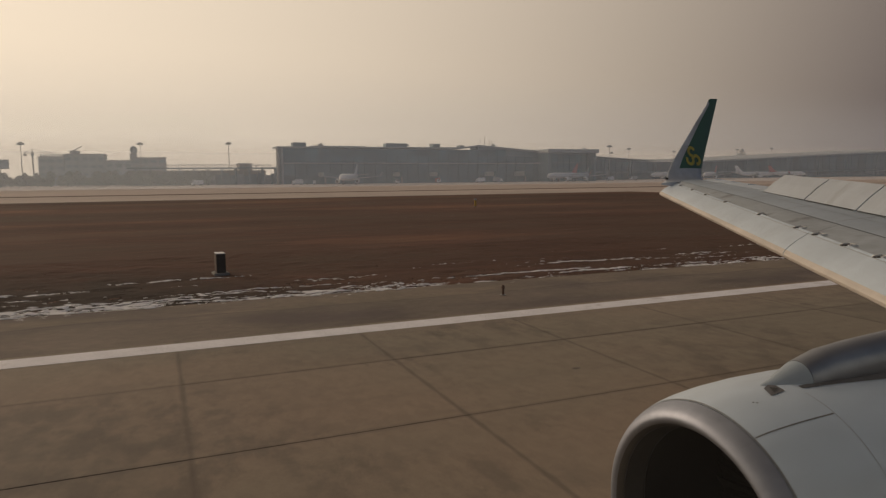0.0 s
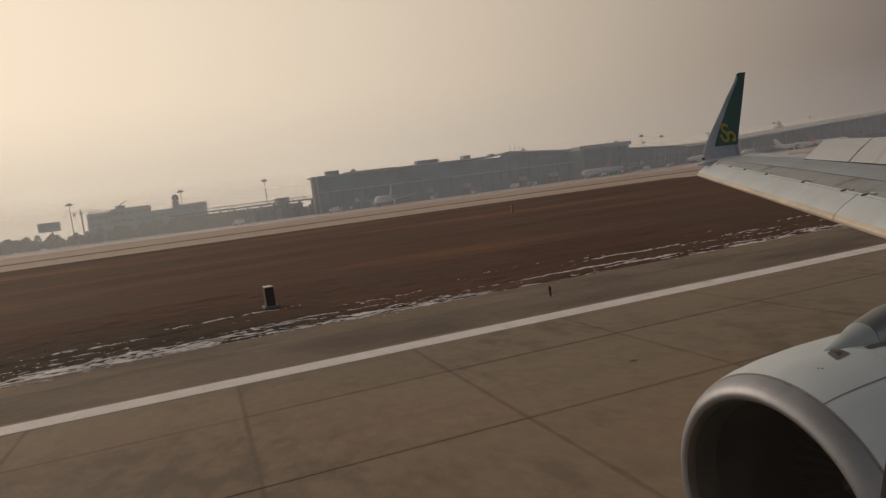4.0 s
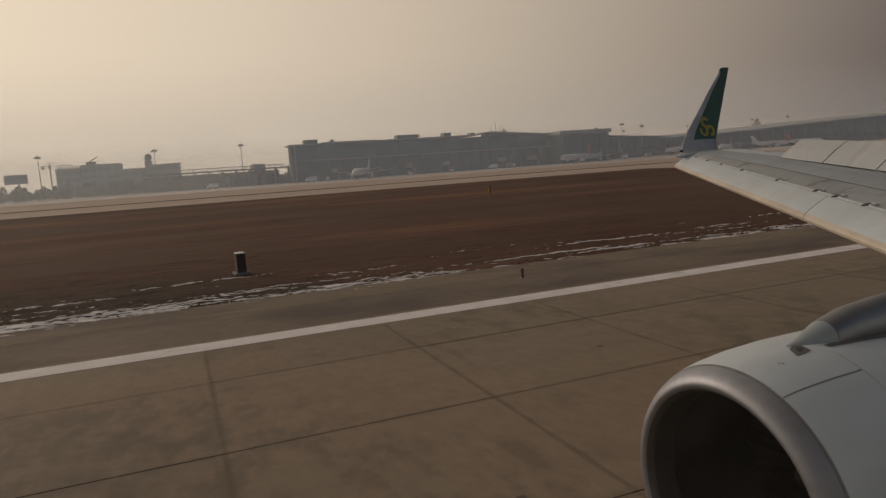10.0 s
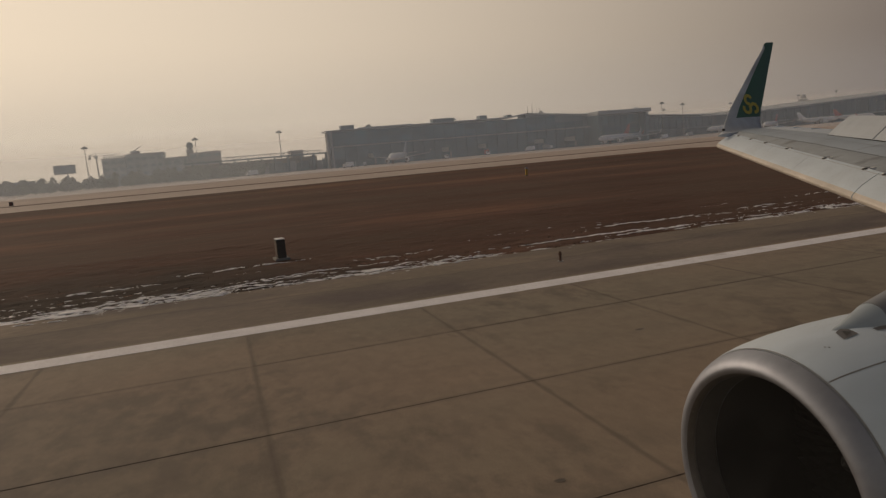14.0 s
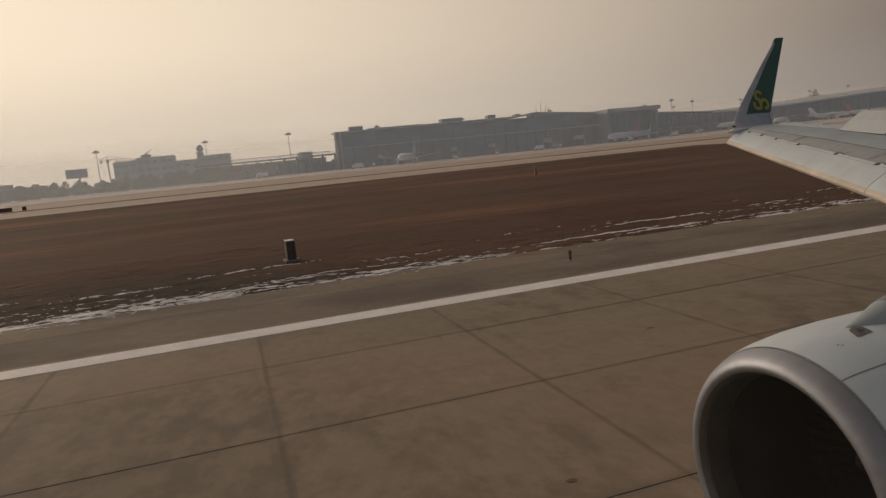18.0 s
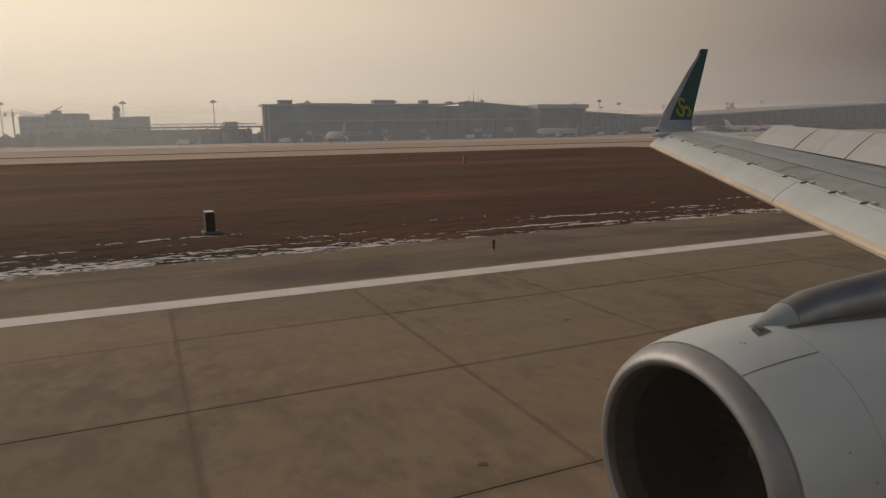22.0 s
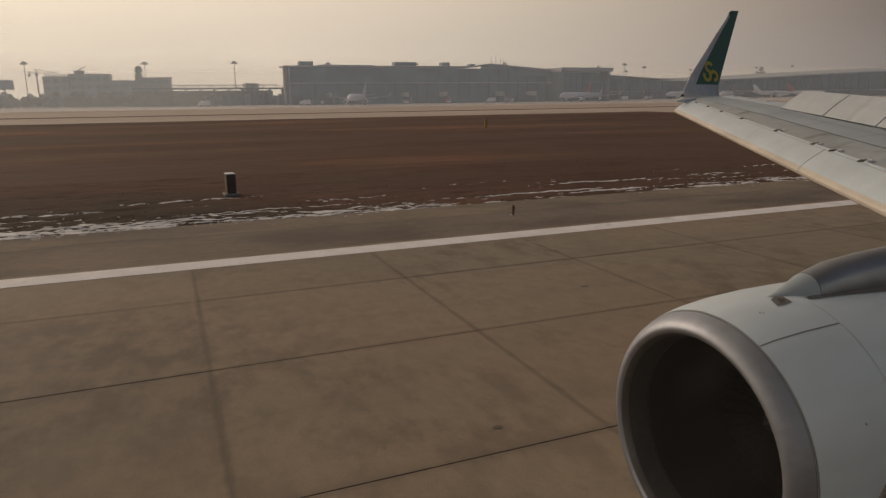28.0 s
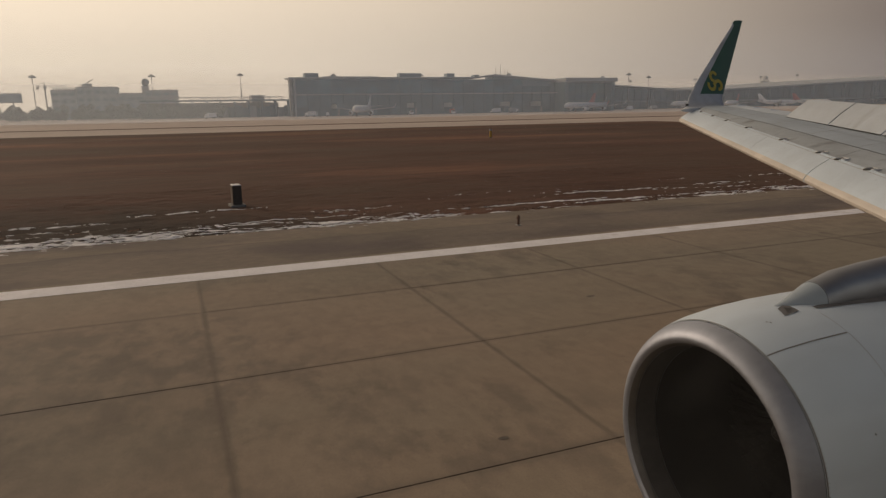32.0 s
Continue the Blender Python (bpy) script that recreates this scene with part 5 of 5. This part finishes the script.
for x, y, a, m in ((80, 383, 180, CLADDING), (20, 395, 20, JET_WHITE), (132, 384, 90, CLADDING), (190, 388, 0, JET_WHITE), (205, 392, 180, CLAD_LIGHT), (300, 400, 10, JET_WHITE), (345, 430, 0, CLAD_LIGHT), (160, 386, 80, JET_RED)):
    service_truck(x + FARX, y, a, m=m)


# ---- further along the field ----
def control_tower(x, y):
    s = thing("control_tower", "hazy concrete control tower with a round cab", "control tower", (x, y, 0))
    part("shaft", rodded((0, 0, 0), (0, 0, 34), 4.0, 3.2, 20), CONC_WALL, s)
    bm = rodded((0, 0, 34), (0, 0, 37), 3.2, 7.5, 24)
    part("flare", bm, CONC_WALL, s)
    cab = part("cab_glass", rodded((0, 0, 37), (0, 0, 41), 7.0, 7.8, 24), GLASS_DARK, s)
    part("cab_roof", rodded((0, 0, 41), (0, 0, 42.2), 8.4, 7.0, 24), ROOF, cab)
    bm = bmesh.new()
    bmesh.ops.create_uvsphere(bm, u_segments=20, v_segments=12, radius=4.6, matrix=Matrix.Translation((0, 0, 45.5)))
    part("radome", bm, CLAD_LIGHT, s, smooth=True)
    for k in range(3):
        part("gallery", rodded((0, 0, 30 + k * 1.4), (0, 0, 30.4 + k * 1.4), 5.4, None, 24), CLADDING, s)
    return s


control_tower(1000, 936)
airliner((778, 178), 84, SIGN_DARK, label="white airliner with a dark tail on the taxiway")
tagged(part("link_taxiway", boxed(120, 330, 26.32, 149, -0.2, -0.02), CONCRETE_FAR), "pale concrete link taxiway through the grass", "taxiway", kind="structure")
YELLOW_LINE = mat("yellow_line_paint", (0.50, 0.31, 0.05), 0.7, fine=6, var=0.12)
bm = bmesh.new()
rail = []
for k in range(33):
    t = k / 32
    x, y = 110 + 150 * t, 2 + 148 * t ** 2.1
    dx, dy = 150, 148 * 2.1 * max(t, 0.001) ** 1.1
    d = math.hypot(dx, dy)
    rail.append((bm.verts.new((x - dy / d * 0.1, y + dx / d * 0.1, 0.012)), bm.verts.new((x + dy / d * 0.1, y - dx / d * 0.1, 0.012))))
for a, b in zip(rail, rail[1:]):
    bm.faces.new((a[0], a[1], b[1], b[0]))
tagged(part("taxi_lead_line", bm, YELLOW_LINE), "curved yellow taxiway lead line on the concrete", "taxi line", kind="structure")
for y in (19.35, 19.75):
    tagged(part("taxi_edge_line", boxed(34.5, 112, y, y + 0.15, -0.01, 0.006), YELLOW_LINE), "thin double yellow taxiway edge line", "taxi line", kind="structure")
for x in (470, 625, 780):
    for y in (4.2, 7.8):
        tagged(part("touchdown_bar", boxed(x, x + 22.5, y, y + 1.8, -0.01, 0.006), PAINT_WHITE), "broad white touchdown zone bar on the runway", "runway marking", kind="structure")

# ---- bare trees and shrubs along the apron's far edge ----
def tree_mesh(seed, h):
    r = random.Random(seed)
    trunk = bmesh.new()
    rod(trunk, (0, 0, 0), (0, 0, h * 0.5), 0.22, 0.12, 6)
    crown = bmesh.new()
    for k in range(6):
        a = r.uniform(0, 6.28)
        rod(trunk, (0, 0, h * r.uniform(0.3, 0.5)), (math.cos(a) * h * 0.28, math.sin(a) * h * 0.28, h * r.uniform(0.65, 0.95)), 0.09, 0.03, 5)
    for k in range(420):
        a, q = r.uniform(0, 6.28), r.random() ** 0.5
        z = r.uniform(0.12, 1.0)
        rad = h * 0.42 * q * math.sin(math.pi * min(1, 0.15 + 0.8 * z)) * (1 + 0.3 * math.sin(3 * a + seed))
        c = Vector((rad * math.cos(a), rad * math.sin(a), h * z))
        s = r.uniform(0.25, 0.6)
        n = Vector((r.gauss(0, 1), r.gauss(0, 1), r.gauss(0, 1))).normalized()
        t = n.orthogonal().normalized()
        b = n.cross(t)
        crown.faces.new([crown.verts.new(c + t * s * u + b * s * 0.7 * w) for u, w in ((-1, 0), (0, -1), (1, 0), (0, 1))])
    return trunk, crown


tree_src = []
for seed, h in ((1, 7.5), (2, 6.0), (3, 8.5), (4, 5.0)):
    t = thing("tree", "leafless winter tree in a hazy row beside the apron", "tree", (-80 - seed * 9 + FARX, 418 + seed, 0), group="trees beside the apron")
    tr, cr = tree_mesh(seed, h)
    part("trunk", tr, BARK, t)
    part("crown", cr, TWIGS, t)
    tree_src.append(t)
rt = random.Random(9)
for i in range(150):
    x = -190 + i * 1.5 + rt.uniform(-1.5, 1.5)
    if x > 30:
        break
    copy_thing(tree_src[rt.randrange(4)], pose(x + FARX, 424 + rt.uniform(-10, 8), 0, 0, 0, rt.uniform(0, 360)))

# ---- haze ----
# flat sheets; the first two fade along x to paint the glow towards the sun
for y, amount, top, tone, ends in ((300, 0.25, 60, (0.66, 0.78, 0.97), (110, 300, 0.85)), (322, 0.16, 44, (0.80, 0.86, 0.86), (8, 54, 0.0)), (900, 0.40, 60, (0.82, 0.81, 0.79), None)):
    bm = bmesh.new()
    bm.faces.new([bm.verts.new(p) for p in ((-3000, y, -0.05), (3500, y, -0.05), (3500, y, top), (-3000, y, top))])
    hz = tagged(part("haze", bm, haze_material("haze", amount, top, tone, ends)), "thin winter haze over the airfield", "haze", kind="structure")
    hz.visible_shadow = False

# ---- snow, tufts and slabs ----
EDGE_Y = 26.33                                 # where the paving ends


def verge_z(x, y):
    """Height of the clumpy verge."""
    fade = max(0.0, min(1, (y - 26.25) / 0.6, (44.25 - y) / 2, (x + 32) / 2.5, (83 - x) / 2.5))
    h = 0.05 * noise.noise((x * 0.9, y * 1.4, 3.0)) + 0.035 * noise.noise((x * 2.6, y * 3.1, 9.0)) + 0.03 * noise.noise((x * 0.2, y * 0.5, 1.0))
    return -0.055 + (h + 0.03) * fade


def snow_here(x, y):
    """A ragged mass along the paving's edge, heavier ahead, then long thin streaks that lie further out in the grass."""
    d = y - EDGE_Y
    ragged = noise.noise((x * 1.7, y * 7.5, 4.0)) * 0.6 + noise.noise((x * 4.5, y * 13.0, 9.0)) * 0.38
    mass = noise.noise((x * 0.13, 0.0, 1.5)) * 0.45 + noise.noise((x * 0.6, y * 2.2, 8.0)) * 0.6 + ragged
    ahead = min(0.30, max(-0.04, (1.5 - x) * 0.04))
    need = 0.30 + 0.5 * -d if d < 0 else 0.0 + 0.30 * d
    if mass > need - ahead:
        return True
    if d < 0.3:
        return False
    streak = noise.noise((x * 0.17, y * 2.3, 6.5)) * 0.95 + noise.noise((x * 2.2, y * 5.5, 3.0)) * 0.36 + noise.noise((x * 6.0, y * 12.0, 2.0)) * 0.22
    return streak > 0.33 + 0.05 * d - 0.5 * ahead


def snow_band(x0, x1, y0, y1, dx, dy, z):
    """Old snow: small raised cells wherever it lies."""
    verts, faces, idx = [], [], {}
    nx, ny = int((x1 - x0) / dx), int((y1 - y0) / dy)
    keep = {(i, j) for i in range(nx) for j in range(ny) if snow_here(x0 + i * dx, y0 + j * dy)}
    for i, j in sorted(keep):
        q = []
        for a, b in ((0, 0), (1, 0), (1, 1), (0, 1)):
            k = (i + a, j + b)
            if k not in idx:
                inner = sum((k[0] - c, k[1] - d) in keep for c in (0, 1) for d in (0, 1)) == 4
                idx[k] = len(verts)
                jx, jy = noise.noise((k[0] * 0.9, k[1] * 0.8, 2.2)) * dx * 0.6, noise.noise((k[0] * 0.9, k[1] * 0.8, 5.2)) * dy * 0.6
                y = y0 + k[1] * dy + jy
                low = 0.004 if y < EDGE_Y - 0.03 else verge_z(x0 + k[0] * dx, y) + z      # on the paving, or in the grass
                verts.append((x0 + k[0] * dx + jx, y, low + (0.022 + 0.015 * noise.noise((k[0] * 0.4, k[1] * 0.4, 1.0)) if inner else 0.0)))
            q.append(idx[k])
        faces.append(q)
    me = bpy.data.meshes.new("snow")
    me.from_pydata(verts, [], faces)
    me.materials.append(SNOW)
    return tagged(new("snow", me), "thin broken streaks of old snow along the grass edge", "snow", kind="stuff")


snow_band(-26, 60, 25.3, 33.5, 0.09, 0.045, 0.006)
snow_band(60, 220, 25.6, 29, 0.5, 0.12, 0.02)


def tufts(x0, x1, y0, y1, n, seed, size, material=GRASS_BLADES, label="short dead brown grass tufts beside the runway"):
    r = np.random.RandomState(seed)
    v, f = [], []
    for k in range(n):
        x, y = r.uniform(x0, x1), y0 + (y1 - y0) * r.uniform() ** 1.6
        h = size * r.uniform(0.4, 1.3)
        for b in range(3):
            a = r.uniform(0, 6.28)
            lx, ly = math.cos(a), math.sin(a)
            w = h * 0.35
            i = len(v)
            v += [(x - ly * w, y + lx * w, -0.07), (x + ly * w, y - lx * w, -0.07), (x + lx * h * 0.6, y + ly * h * 0.6, -0.06 + h)]
            f.append((i, i + 1, i + 2))
    me = bpy.data.meshes.new("grass")
    me.from_pydata(v, [], f)
    me.materials.append(material)
    return tagged(new("grass", me), label, "grass", kind="stuff")


tufts(-28, 75, 26.4, 38, 9000, 3, 0.05)
tufts(-28, 60, 26.5, 30.5, 9000, 5, 0.05, WET_CLUMPS, "dark wet clumps of dead grass in the snow")
gv, gf = [], []
GX, GY = 460, 90
for j in range(GY + 1):
    for i in range(GX + 1):
        x, y = -32 + 0.25 * i, 26.25 + 0.2 * j
        gv.append((x, y, verge_z(x, y)))
for j in range(GY):
    for i in range(GX):
        k = j * (GX + 1) + i
        gf.append((k, k + 1, k + GX + 2, k + GX + 1))
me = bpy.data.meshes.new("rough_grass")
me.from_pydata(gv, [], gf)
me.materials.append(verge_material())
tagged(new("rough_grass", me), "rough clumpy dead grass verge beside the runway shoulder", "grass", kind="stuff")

# concrete slabs: the near ones one by one, the rest joined
LX, LY = SLAB_X, SLAB_Y
slab_bm = boxed(0.0, LX, 0.013, LY - 0.013, -0.2, 0.0)
bmesh.ops.bevel(slab_bm, geom=[e for e in slab_bm.edges if all(v.co.z > -0.01 for v in e.verts)], offset=0.002, segments=1, affect="EDGES")
slab_me = None
for i in range(-9, 27):
    for j in range(5):
        m = Matrix.Translation((SLAB_X0 + i * LX, SLAB_Y0 + j * LY, 0.002 * math.sin(i * 7.3 + j * 3.1)))
        if slab_me is None:
            ob = part("slab", slab_bm, CONCRETE, runway)
            slab_me = ob.data
            ob.matrix_basis = m
        else:
            shared("slab", slab_me, runway, m)
v, f = [], []
for i in range(-118, 176):
    for j in range(-9, 5):
        if -9 <= i < 27 and j >= 0:
            continue
        x, y = SLAB_X0 + i * LX, SLAB_Y0 + j * LY
        k = len(v)
        v += [(x + 0.002, y + 0.014, 0), (x + LX - 0.002, y + 0.014, 0), (x + LX - 0.002, y + LY - 0.014, 0), (x + 0.002, y + LY - 0.014, 0)]
        f.append((k, k + 1, k + 2, k + 3))
me = bpy.data.meshes.new("far_slabs")
me.from_pydata(v, [], f)
me.materials.append(CONCRETE)
tagged(new("far_slabs", me), kind="stuff").parent = runway

# small oil spots and a patched hole in the slabs
OIL = mat("oil_spot", (0.10, 0.078, 0.062), 0.7, fine=14, var=0.3)
for x, y, rx, ry in ((3.98, 7.82, 0.08, 0.05), (9.2, 13.4, 0.12, 0.06)):
    bm = bmesh.new()
    ring = []
    for k in range(18):
        a = 2 * math.pi * k / 18
        q = 1 + 0.35 * noise.noise((x + math.cos(a), y + math.sin(a), 3.3))
        ring.append(bm.verts.new((x + rx * q * math.cos(a), y + ry * q * math.sin(a), 0.006)))
    bm.faces.new(ring)
    part("oil_spot", bm, OIL, runway)
